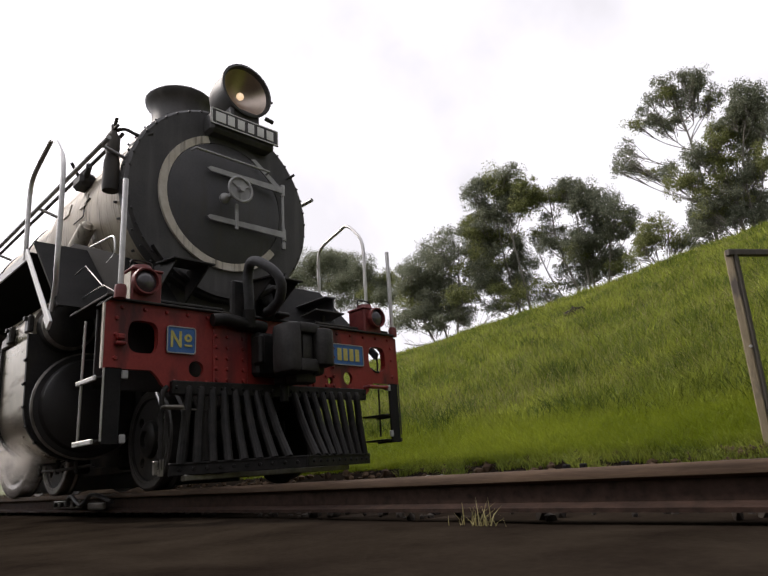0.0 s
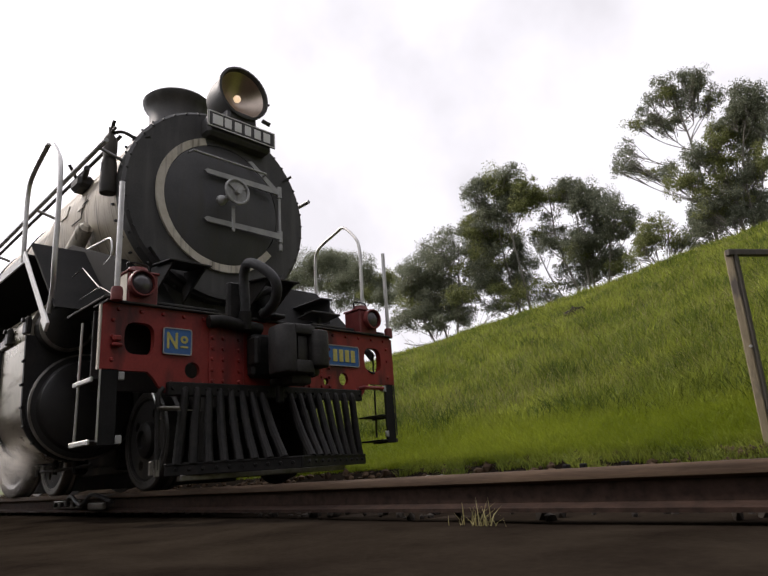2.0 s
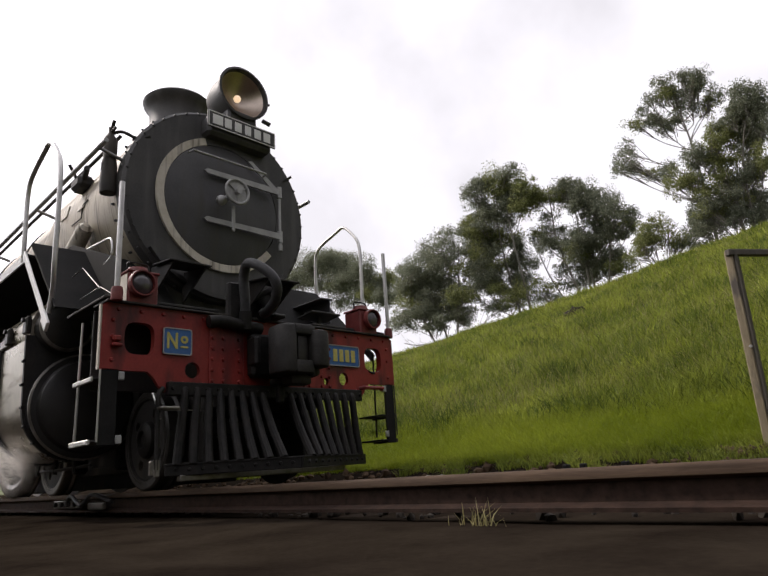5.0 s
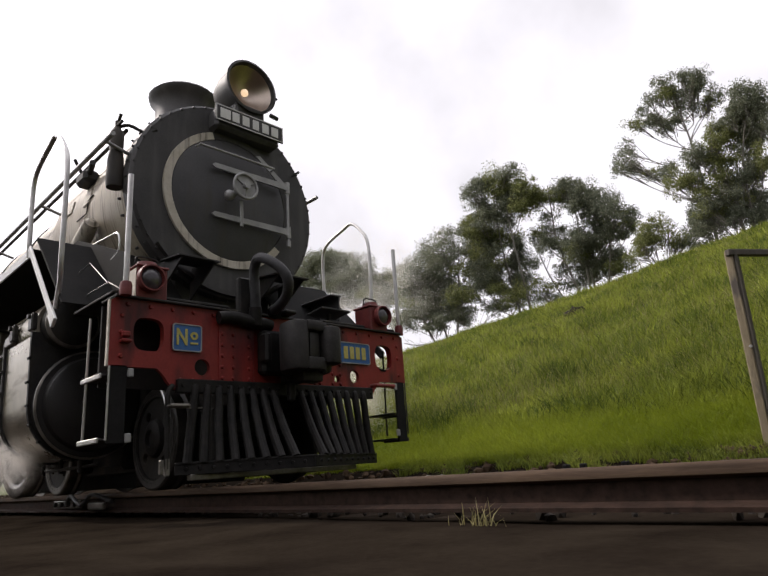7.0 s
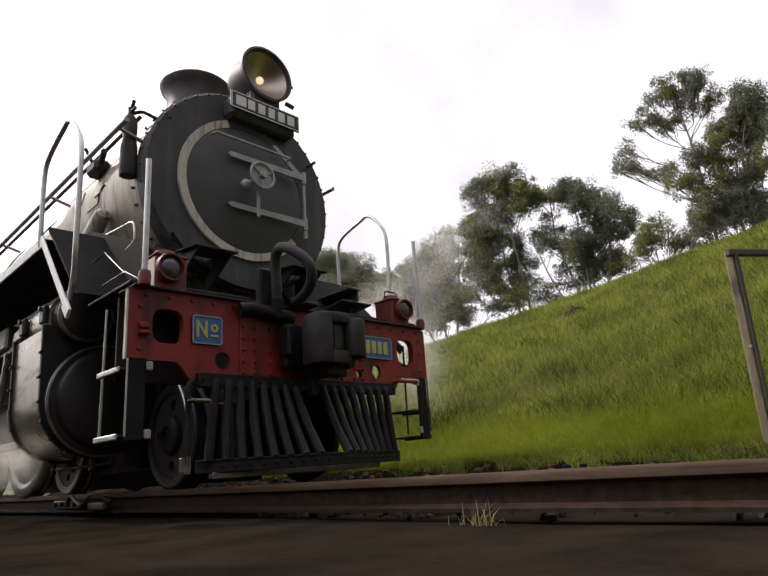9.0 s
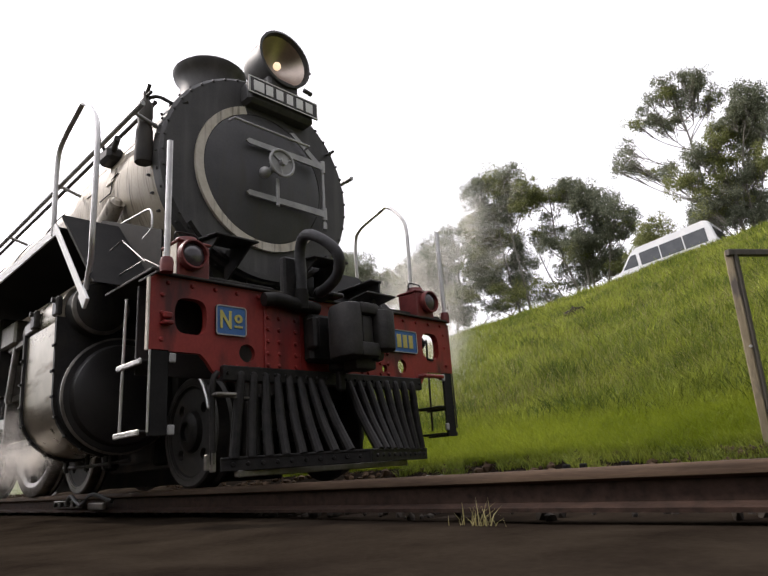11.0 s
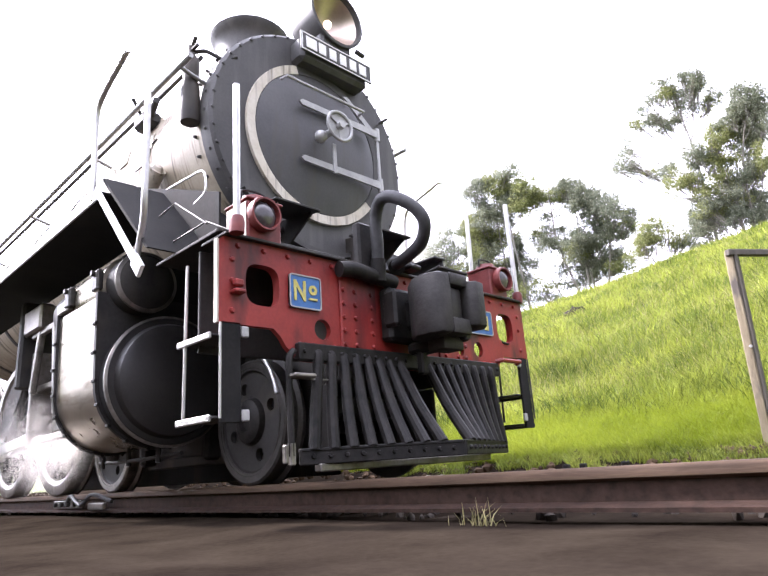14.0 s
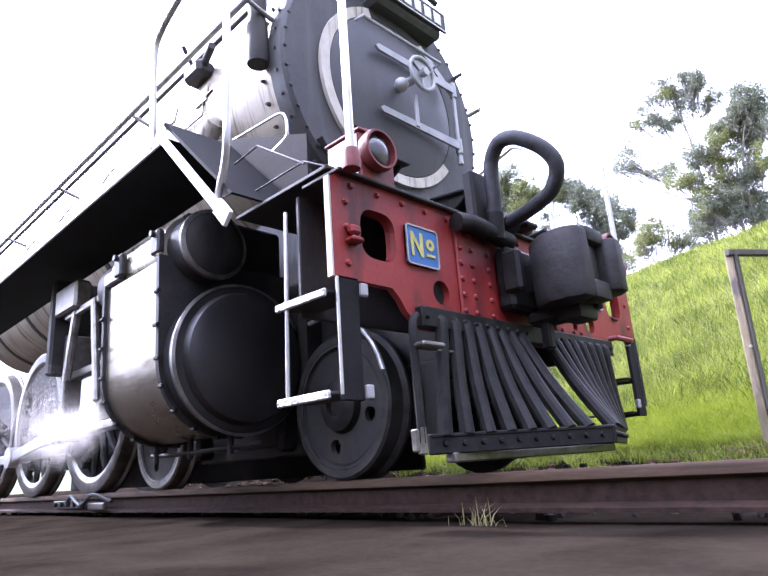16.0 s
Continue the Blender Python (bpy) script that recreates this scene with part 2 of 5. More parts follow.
def lathe(bm, profile, m, seg=48):
    """Turn (radius, height) round z, then place it by m."""
    rings = []
    for r, z in profile:
        if r < 1e-5:
            rings.append([bm.verts.new(m @ Vector((0, 0, z)))])
        else:
            rings.append([bm.verts.new(m @ Vector((r * math.cos(2 * math.pi * k / seg), r * math.sin(2 * math.pi * k / seg), z))) for k in range(seg)])
    for a, b in zip(rings, rings[1:]):
        for k in range(seg):
            j = (k + 1) % seg
            if len(a) == 1 and len(b) == 1:
                continue
            if len(a) == 1:
                bm.faces.new((a[0], b[k], b[j]))
            elif len(b) == 1:
                bm.faces.new((a[k], a[j], b[0]))
            else:
                bm.faces.new((a[k], a[j], b[j], b[k]))


def plate(bm, outline, holes, thick, m):
    """A flat plate from an outline and holes in (u, v), of that thickness along local z, placed by m."""
    tmp = bmesh.new()
    edges = []
    for loop in [outline, *holes]:
        vs = [tmp.verts.new((u, v, 0)) for u, v in loop]
        edges += [tmp.edges.new((vs[i], vs[(i + 1) % len(vs)])) for i in range(len(vs))]
    bmesh.ops.triangle_fill(tmp, use_beauty=True, use_dissolve=False, edges=edges)
    g = bmesh.ops.extrude_face_region(tmp, geom=list(tmp.faces))
    bmesh.ops.translate(tmp, vec=(0, 0, thick), verts=[e for e in g["geom"] if isinstance(e, bmesh.types.BMVert)])
    bmesh.ops.transform(tmp, matrix=m, verts=tmp.verts)
    me = bpy.data.meshes.new("tmp")
    tmp.to_mesh(me)
    tmp.free()
    bm.from_mesh(me)
    bpy.data.meshes.remove(me)


def oval(cu, cv, ru, rv, n=24, power=2.0):
    return [(cu + ru * math.copysign(abs(math.cos(a)) ** (2 / power), math.cos(a)), cv + rv * math.copysign(abs(math.sin(a)) ** (2 / power), math.sin(a)))
            for a in (2 * math.pi * k / n for k in range(n))]


ALONG_X = Matrix(((0, 0, 1, 0), (1, 0, 0, 0), (0, 1, 0, 0), (0, 0, 0, 1)))   # (u, v, w) -> (y, z, x)
ALONG_Y = Matrix(((1, 0, 0, 0), (0, 0, 1, 0), (0, 1, 0, 0), (0, 0, 0, 1)))   # (u, v, w) -> (x, z, y)


def at_x(x, y=0.0, z=0.0):
    return Matrix.Translation((x, y, z)) @ ALONG_X


def at_y(x, y, z):
    return Matrix.Translation((x, y, z)) @ ALONG_Y


def B():
    return bmesh.new()


# ---------------------------------------------------------------- ground and track
def crest_height(x):
    return 7.8 + 0.084 * np.clip(x, -60, 30) - 0.26 * np.exp(-((x + 15) / 6.0) ** 2)


def hill_height(x, y):
    """Trackbed, verge, grassy bank and the road shelf on its crest."""
    top = crest_height(x)
    t = (y - 1.9) / 20.1
    slope = np.where(t > 0, top * t, 0.0)
    shelf = top + 0.15 + 0.01 * np.clip(y - 22, 0, 60)
    k = 0.5
    bank = -k * np.log(np.exp(-np.clip(slope, -5, 40) / k) + np.exp(-np.clip(shelf, -5, 40) / k))
    bed = -0.17 - 0.025 * np.clip(y + 0.565, 0, 1.3) + 0.18 * np.clip((y - 1.25) / 0.6, 0, 1)
    bump = 0.10 * np.sin(x * 0.9 + 1.7 * np.sin(y * 0.5)) * np.sin(y * 0.8 + 1.1 * np.sin(x * 0.37)) + 0.05 * np.sin(2.3 * x + y) * np.sin(1.9 * y - x)
    near = 0.012 * np.sin(7 * x) * np.sin(6.3 * y + x)
    unseen_bank = 6.0 * np.clip((-4.6 - y) / 7.0, 0, 1) ** 1.3        # unseen bank added behind the viewer to block low sky light
    return bed + unseen_bank + np.maximum(bank, 0) + bump * np.clip((y - 2.2) / 3, 0, 1) * np.clip((24 - y) / 3, 0, 1) + near


def make_ground():
    far = [60, 120, 300, 900, 2500]
    xs = np.array([-f for f in far[::-1]] + list(np.arange(-58, 24, 0.8)) + [24, 40] + far)
    ys = np.array([-f for f in far[::-1]] + [-40, -20, -14, -12, -11, -10, -9, -8, -7, -6] + list(np.arange(-5, 3, 0.18)) + list(np.arange(3, 31, 0.55)) + [34, 38, 44, 50] + far)
    gx, gy = np.meshgrid(xs, ys, indexing="ij")
    gz = hill_height(gx, gy)
    nx, ny = gx.shape
    verts = np.stack([gx, gy, gz], -1).reshape(-1, 3)
    i = (np.arange(nx - 1)[:, None] * ny + np.arange(ny - 1)[None]).reshape(-1)
    faces = np.stack([i, i + ny, i + ny + 1, i + 1], -1)
    me = bpy.data.meshes.new("ground")
    me.from_pydata(verts.tolist(), [], faces.tolist())
    me.materials.append(M_SOIL), me.materials.append(M_BED), me.materials.append(M_ROAD)
    cy = (gy[:-1, :-1] + gy[1:, 1:]).reshape(-1) / 2
    slot = np.where((cy > -8) & (cy < 1.98), 1, np.where((cy > 24.3) & (cy < 29.5), 2, 0)).astype(np.int32)
    me.polygons.foreach_set("material_index", slot)
    me.shade_smooth()
    return tagged(new("ground", me), "dark trackbed and steep bank of bright green grass", "ground", kind="structure")


ground = make_ground()


def rail_strip(name, y, label):
    base = tagged(new(name), label, "rail", kind="structure")
    base.location = (0, y, 0)
    head = [(-0.033, -0.012), (-0.024, -0.001), (-0.01, 0.0), (0.01, 0.0), (0.024, -0.001), (0.033, -0.012), (0.033, -0.036), (0.012, -0.046), (-0.012, -0.046), (-0.033, -0.036)]
    foot = [(-0.010, -0.046), (0.010, -0.046), (0.009, -0.11), (0.058, -0.124), (0.058, -0.138), (-0.058, -0.138), (-0.058, -0.124), (-0.009, -0.11)]
    for nm, prof, m in (("rail_head", head, M_RAILTOP), ("rail_web", foot, M_RAIL)):
        bm = B()
        plate(bm, prof, [], 160, at_x(-120))
        part(nm, bm, m, base, smooth=50)
    return base


rail_near = rail_strip("rail", -0.565, "rust-brown steel rail with a worn pale head")
rail_far = rail_strip("rail", 0.565, "rust-brown steel rail with a worn pale head")
rail_far.location.z = -0.04          # the track is canted away from the viewer


def make_track_bits():
    bm = B()
    box(bm, (0, 0, 0), (0.24, 2.05, 0.12), 0.012)
    first = mesh_ob("sleeper", bm, M_SLEEPER)
    first.parent, first.location = ground, (-15, 0, -0.245)
    for k in range(1, 32):
        o = new("sleeper", first.data)
        o.parent, o.location = ground, (-15 + 0.66 * k, random.uniform(-0.02, 0.02), -0.245 + random.uniform(-0.006, 0.006))
        o.rotation_euler[2] = random.uniform(-0.02, 0.02)
    # joint plate with bolts on the near rail, and loose packing beneath it
    joint = thing("fishplate", "dull steel fishplate bolted to the rail joint", "rail joint", at=(-5.75, -0.6, -0.075))
    bm = B()
    box(bm, (0, -0.022, 0), (0.62, 0.022, 0.06), 0.006)
    part("plate", bm, M_TYRE, joint)
    for k in range(4):
        bm = B()
        rod(bm, (-0.22 + 0.147 * k, -0.02, 0), (-0.22 + 0.147 * k, -0.06, 0), 0.018, seg=6)
        part("bolt", bm, M_IRON, joint)
    clip = thing("joint_bond", "loop of dark bonding cable clamped to the rail", "cable", at=(-5.3, -0.62, -0.06))
    bm = B()
    tube(bm, smooth_path([(-0.5, 0, -0.03), (-0.25, -0.05, 0.05), (0.0, -0.06, -0.02), (0.2, -0.05, 0.055), (0.45, 0, 0.0)]), 0.016)
    part("cable", bm, M_RUBBER, clip)
    bm = B()
    box(bm, (0.25, -0.03, -0.03), (0.3, 0.03, 0.05), 0.008)
    part("clamp", bm, M_TYRE, clip)
    # rail-fixing bolts standing on the far rail's foot
    for x in (-1.84, -1.74, -1.5):
        b = thing("rail_screw", "short dark rail screw in a sleeper", "bolt", "screws beside the far rail", at=(x, 0.68, -0.14))
        bm = B()
        rod(bm, (0, 0, 0), (0, 0, 0.10), 0.02, 0.014, seg=8)
        part("shank", bm, M_IRON, b)
        bm = B()
        box(bm, (0, 0, 0.115), (0.034, 0.034, 0.03), 0.004)
        part("head", bm, M_IRON, b)


make_track_bits()


def stones(name, label, n, x0, x1, y0, y1, s0, s1, material, seed):
    rng = np.random.default_rng(seed)
    bm = B()
    bmesh.ops.create_icosphere(bm, subdivisions=1, radius=1)
    tv = np.array([v.co[:] for v in bm.verts])
    tf = np.array([[v.index for v in f.verts] for f in bm.faces])
    bm.free()
    x, y, s = rng.uniform(x0, x1, n), rng.uniform(y0, y1, n), rng.uniform(s0, s1, n)
    z = hill_height(x, y) + s * 0.25
    v = tv[None] * (1 + rng.uniform(-0.3, 0.3, (n, len(tv), 1))) * s[:, None, None] * rng.uniform(0.6, 1.2, (n, 1, 3))
    v = v + np.stack([x, y, z], -1)[:, None]
    f = tf[None] + (np.arange(n) * len(tv))[:, None, None]
    me = bpy.data.meshes.new(name)
    me.from_pydata(v.reshape(-1, 3).tolist(), [], f.reshape(-1, 3).tolist())
    me.materials.append(material)
    return tagged(new(name, me), label, "stones", kind="stuff")


stones("ballast", "grey-brown crushed stone ballast between the rails", 1900, -14, 4, -0.5, 1.4, 0.01, 0.03, M_STONE, 3)
stones("verge_stones", "brown clods of earth along the foot of the bank", 520, -9, -0.4, 1.2, 2.0, 0.012, 0.045, M_CLOD, 4)


def make_lumps():
    rng = random.Random(5)
    for x, y, s in ((-3.05, 0.98, 0.13), (-3.6, 1.05, 0.1), (-2.5, 1.1, 0.09), (-4.3, 0.95, 0.1), (-5.4, 1.0, 0.12)):
        bm = B()
        bmesh.ops.create_icosphere(bm, subdivisions=3, radius=1)
        for v in bm.verts:
            v.co *= 1 + 0.35 * noise.noise(v.co * 1.3 + Vector((x, y, s)) * 9) + 0.1 * noise.noise(v.co * 5)
            v.co = Vector((v.co.x * s * 1.6, v.co.y * s, max(v.co.z, -0.5) * s * 0.75))
        o = mesh_ob("rubble_lump", bm, M_PALE, 60)
        o.location = (x, y, -0.13)
        tagged(o, "pale mossy lump of broken concrete beside the rail", "rubble", "lumps beside the rail")
    bm = B()
    bmesh.ops.create_icosphere(bm, subdivisions=3, radius=1)
    for v in bm.verts:
        v.co *= 1 + 0.4 * noise.noise(v.co * 1.6) + 0.2 * noise.noise(v.co * 4)
        v.co = Vector((v.co.x * 0.27, v.co.y * 0.2, v.co.z * 0.23))
    o = mesh_ob("stump", bm, M_CHAR, 60)
    o.location = (-6.42, 10.2, float(hill_height(np.array(-6.42), np.array(10.2))) + 0.05)
    tagged(o, "dark charred tree stump in the grassy bank", "stump")


make_lumps()


def blades(name, label, n, rng, xy, height, width, material, lean=0.5):
    """Bent, tapering grass blades of three triangles each."""
    x, y = xy
    z = hill_height(x, y) - 0.02
    a, b = rng.uniform(0, 2 * np.pi, n), rng.uniform(0, 2 * np.pi, n)
    k = rng.uniform(0.15, lean, n) * height
    base = np.stack([x, y, z], -1)
    side = np.stack([np.cos(a), np.sin(a), 0 * a], -1) * width[:, None] / 2
    out = np.stack([np.cos(b) * k, np.sin(b) * k, height], -1)
    mid = base + out * np.array([0.35, 0.35, 0.6])
    v = np.stack([base - side, base + side, mid + side * 0.7, mid - side * 0.7, base + out], 1)
    i = np.arange(n)[:, None] * 5
    me = bpy.data.meshes.new(name)
    f3 = (i + np.array([3, 2, 4])).tolist()
    f4 = (i + np.array([0, 1, 2, 3])).tolist()
    me.from_pydata(v.reshape(-1, 3).tolist(), [], f4 + f3)
    me.materials.append(material)
    return tagged(new(name, me), label, "grass", kind="stuff")


def make_grass():
    rng = np.random.default_rng(7)
    # tufts, each with a height and a lean of its own; the blades stand in them
    k = 34000
    ty = 2.75 + 21.7 * rng.uniform(0, 1, k) ** 1.35
    tx = (ty + 2.58) / np.tan(np.radians(rng.uniform(93, 146, k)))
    clump = 0.5 + 0.5 * np.sin(tx * 1.7 + 2 * np.sin(ty * 0.9)) * np.sin(ty * 1.9 + 1.3 * np.sin(tx * 1.1))
    patch = 0.5 + 0.5 * np.sin(0.63 * tx + 1.9 * np.sin(0.41 * ty)) * np.sin(0.77 * ty + 1.4 * np.sin(0.53 * tx))
    tall = (0.07 + 0.07 * clump + 0.06 * patch + 0.14 * rng.uniform(0, 1, k) ** 3) * np.clip((ty - 2.3) / 1.0, 0.4, 1)
    n = 400000
    w = rng.integers(0, k, n)
    spread = 0.035 + 0.006 * ty[w]
    x, y = tx[w] + rng.normal(0, 1, n) * spread, np.maximum(ty[w] + rng.normal(0, 1, n) * spread, 2.3)
    d = y + 2.58
    blades("grass", "lush bright green grass in tufts covering the bank", n, rng, (x, y), tall[w] * rng.uniform(0.4, 1.35, n), (0.003 + 0.00105 * d) * rng.uniform(0.5, 1.3, n), M_GRASS, 1.15)
    n = 120000
    y = 1.95 + 1.35 * rng.uniform(0, 1, n)
    x = (y + 2.58) / np.tan(np.radians(rng.uniform(92, 150, n)))
    blades("lawn", "smooth short bright green grass at the foot of the bank", n, rng, (x, y), rng.uniform(0.06, 0.12, n), 0.003 + 0.0009 * rng.uniform(0.6, 1.2, n) * (y + 2.58), M_LAWN, 1.4)
    n = 26000
    x, y = rng.uniform(-4.2, 1.2, n), 1.32 + 0.75 * rng.uniform(0, 1, n) ** 0.7
    keep = (x > -1.9 + 0.5 * np.sin(9 * y)) | (y > 1.84 + 0.10 * np.sin(5 * x) + 0.05 * np.sin(17 * x)) | (np.sin(5.1 * x + 4 * y) > 0.8)
    x, y = x[keep], y[keep]
    n = len(x)
    blades("verge_grass", "short grass creeping over the verge beside the track", n, rng, (x, y), rng.uniform(0.04, 0.12, n), rng.uniform(0.004, 0.008, n), M_GRASS, 1.3)
    k = 260
    cy = 3.0 + 20 * rng.uniform(0, 1, k) ** 1.2
    cx = (cy + 2.58) / np.tan(np.radians(rng.uniform(93, 140, k)))
    n = k * 150
    w = rng.integers(0, k, n)
    x, y = cx[w] + rng.normal(0, 0.16, n), cy[w] + rng.normal(0, 0.12, n)
    blades("weeds", "darker broad-leaved weeds in clumps on the bank", n, rng, (x, y), rng.uniform(0.10, 0.28, n), 0.004 + 0.0008 * (y + 2.58), M_WEED, 1.2)
    n = 22000
    y = 3.4 + 20 * rng.uniform(0, 1, n) ** 1.4
    x = (y + 2.58) / np.tan(np.radians(rng.uniform(93, 146, n)))
    blades("dry_grass", "straw-coloured seed stalks among the grass", n, rng, (x, y), rng.uniform(0.12, 0.34, n), 0.002 + 0.00040 * (y + 2.58), M_DRY, 1.2)
    n = 36
    x, y = rng.normal(-1.42, 0.06, n), rng.normal(-0.72, 0.02, n)
    blades("grass_tuft", "small dry grass tuft beside the near rail", n, rng, (x, y), rng.uniform(0.04, 0.115, n), np.full(n, 0.005), M_DRY, 1.2)


make_grass()


def make_post():
    """Frame of an old gate, standing askew: two leaning posts with a top rail."""
    p = thing("gate_frame", "weathered leaning timber post with a dark top rail", "post", at=(-1.142, 1.86, -0.12))
    lean = Matrix.Rotation(radians(1.1), 4, "Y")
    turn = Matrix.Rotation(radians(57), 4, "Z")
    go = Vector((math.cos(radians(57)), math.sin(radians(57)), 0))
    bm = B()
    box(bm, (0.040, 0, 0.69), (0.050, 0.05, 1.39), 0.006, lean)
    part("post", bm, M_POST, p, "weathered pale post, paint flaking")
    # the post's backlit side, darkened by a strip of dark timber colour
    bm = B()
    box(bm, (0.0765, 0.004, 0.68), (0.022, 0.046, 1.37), 0.006, lean)
    part("post_shaded_side", bm, M_POSTDARK, p, "dark strip for the post's shaded side")
    bm = B()
    box(bm, Vector((0.075, -0.012, 1.366)) + go * 0.52, (1.12, 0.04, 0.045), 0.006, turn)
    part("top_rail", bm, M_POSTDARK, p, "dark timber top rail")
    bm = B()
    box(bm, Vector((0.05, 0.03, 0.66)) + go * 1.04, (0.055, 0.055, 1.36), 0.008)
    part("post", bm, M_POST, p)
    bm = B()
    rod(bm, (0.06, -0.022, 0.74), (0.06, -0.034, 0.74), 0.01)
    part("bolt", bm, M_CHROME, p)


make_post()


def make_dead_branch():
    b = thing("dead_branch", "bare grey fallen branch with twigs on the crest", "branch", at=(-23.3, 24.2, 6.2))
    rng = random.Random(9)
    bm = B()
    tube(bm, smooth_path([(-1.3, 0, 0.75), (-0.5, 0, 0.5), (0.4, 0.1, 0.35), (1.2, 0.2, -0.1)]), 0.02, 0.035, seg=6)
    stem = part("stem", bm, M_BARK, b)
    for k in range(7):
        x = -1.0 + 0.3 * k
        bm = B()
        z = 0.62 - 0.13 * k
        tube(bm, smooth_path([(x, 0, z), (x - 0.2, rng.uniform(-0.2, 0.2), z + 0.3), (x - rng.uniform(0.2, 0.6), rng.uniform(-0.3, 0.3), z + rng.uniform(0.4, 0.8))], 3), 0.012, 0.005, seg=5)
        part("twig", bm, M_BARK, stem)


make_dead_branch()


# ---------------------------------------------------------------- the locomotive
LOCO = thing("steam_locomotive", "black steam locomotive with red buffer beam on the track", "locomotive")
SMOKE_Y, SMOKE_Z, SMOKE_R = 0.055, 2.335, 0.875


def ring_of(bm, n, r, x, y, z, br, depth, a0=0.0, seg=8):
    for k in range(n):
        a = a0 + 2 * math.pi * k / n
        p = Vector((x, y + r * math.cos(a), z + r * math.sin(a)))
        rod(bm, p, p + Vector((depth, 0, 0)), br, br * 0.8, seg)


def make_beam():
    lower = [(-1.215, 0.70), (-0.93, 0.70), (-0.89, 0.665), (-0.86, 0.62), (-0.82, 0.585), (-0.76, 0.56)]
    out = lower + [(-u, v) for u, v in lower[::-1]] + [(1.215, 1.085), (1.19, 1.105), (-1.19, 1.105), (-1.215, 1.085)]
    holes = [oval(s * 0.985, 0.90, 0.094, 0.1, 28, 3.2) for s in (-1, 1)]
    holes += [oval(-0.635, 0.725, 0.052, 0.052), oval(0.655, 0.727, 0.046, 0.05), oval(0.475, 0.70, 0.025, 0.028)]
    bm = B()
    plate(bm, out, holes, 0.03, at_x(-0.03))
    part("buffer_beam", bm, M_RED, LOCO, "red painted steel buffer beam, scuffed")
    for s in (-1, 1):
        # cream on the left edge stands for sunlight on that face
        bm = B()
        box(bm, (-0.016, s * 1.220, 0.895), (0.030, 0.010, 0.39), 0.002)
        part("beam_edge", bm, M_CREAM if s < 0 else M_RED, LOCO, "beam edge coloured cream for its sunlit side" if s < 0 else "")
        bm = B()
        ring = oval(s * 0.985, 0.90, 0.106, 0.112, 28, 3.2)
        plate(bm, ring, [oval(s * 0.985, 0.90, 0.096, 0.102, 28, 3.2)], 0.022, at_x(-0.055))
        part("hole_rim", bm, M_RED, LOCO)
    bm = B()
    box(bm, (-0.08, 0, 1.112), (0.22, 2.40, 0.014), 0.003)
    part("beam_top_angle", bm, M_BLACK, LOCO)
    bm = B()
    rng = random.Random(2)
    spots = [(y, 1.07) for y in np.linspace(-1.12, 1.12, 17)] + [(s * y, z) for s in (-1, 1) for y in (0.30, 0.42, 0.50) for z in np.linspace(0.66, 1.02, 6)]
    spots += [(s * 1.15, z) for s in (-1, 1) for z in (0.76, 0.9, 1.0)] + [(s * y, 0.64) for s in (-1, 1) for y in (0.56, 0.7, 0.78)]
    for y, z in spots:
        x = 0.013 if abs(y) < 0.52 and z < 1.05 else -0.002
        rod(bm, (x, y, z), (x + 0.015, y, z), 0.016, 0.009, 8)
    tagged(part("rivets", bm, M_RED, LOCO), kind="stuff")
    # black sheet added so the left beam hole reads as deep shade
    bm = B()
    box(bm, (-0.26, -0.86, 0.86), (0.02, 0.62, 0.5), 0.004)
    part("hole_shade_sheet", bm, M_BLACK, LOCO)
    # thicker draw-gear pocket plates beside the coupler
    for s in (-1, 1):
        bm = B()
        box(bm, (0.006, -0.39 if s < 0 else 0.34, 0.83), (0.018, 0.26 if s < 0 else 0.18, 0.44), 0.006)
        part("pocket_plate", bm, M_RED, LOCO)
    bm = B()
    box(bm, (0.02, -1.13, 0.885), (0.035, 0.05, 0.035), 0.008)
    box(bm, (0.02, -1.13, 0.845), (0.05, 0.06, 0.02), 0.006)
    part("lamp_bracket", bm, M_RED, LOCO)
    # loose chain hanging behind the beam's hole
    bm = B()
    tube(bm, smooth_path([(-0.05, 0.87, 0.93), (-0.04, 0.90, 0.85), (0.0, 0.94, 0.80), (0.01, 0.99, 0.79)]), 0.008, seg=6)
    part("chain", bm, M_IRON, LOCO)
    bm = B()
    tube(bm, [(0.02, 0.80, 0.655), (0.06, 0.82, 0.66), (0.06, 1.02, 0.66), (0.02, 1.04, 0.655)], 0.016)
    part("grab_handle", bm, M_RED, LOCO)


def text_mesh(body, size):
    cu = bpy.data.curves.new("letters", "FONT")
    cu.offset = 0.0035
    cu.body, cu.size, cu.extrude, cu.align_x, cu.align_y = body, size, 0.003, "CENTER", "CENTER"
    ob = new("letters", cu)
    bpy.context.view_layer.update()
    me = bpy.data.meshes.new_from_object(ob.evaluated_get(bpy.context.evaluated_depsgraph_get()))
    bpy.data.objects.remove(ob)
    bm = bmesh.new()
    bm.from_mesh(me)
    bpy.data.meshes.remove(me)
    return bm


def rounded(cu, cv, ru, rv, r=0.018, n=5):
    pts = []
    for sx, sy, a0 in ((1, 1, 0), (-1, 1, 90), (-1, -1, 180), (1, -1, 270)):
        for k in range(n + 1):
            a = radians(a0 + 90 * k / n)
            pts.append((cu + sx * (ru - r) + r * math.cos(a), cv + sy * (rv - r) + r * math.sin(a)))
    return pts


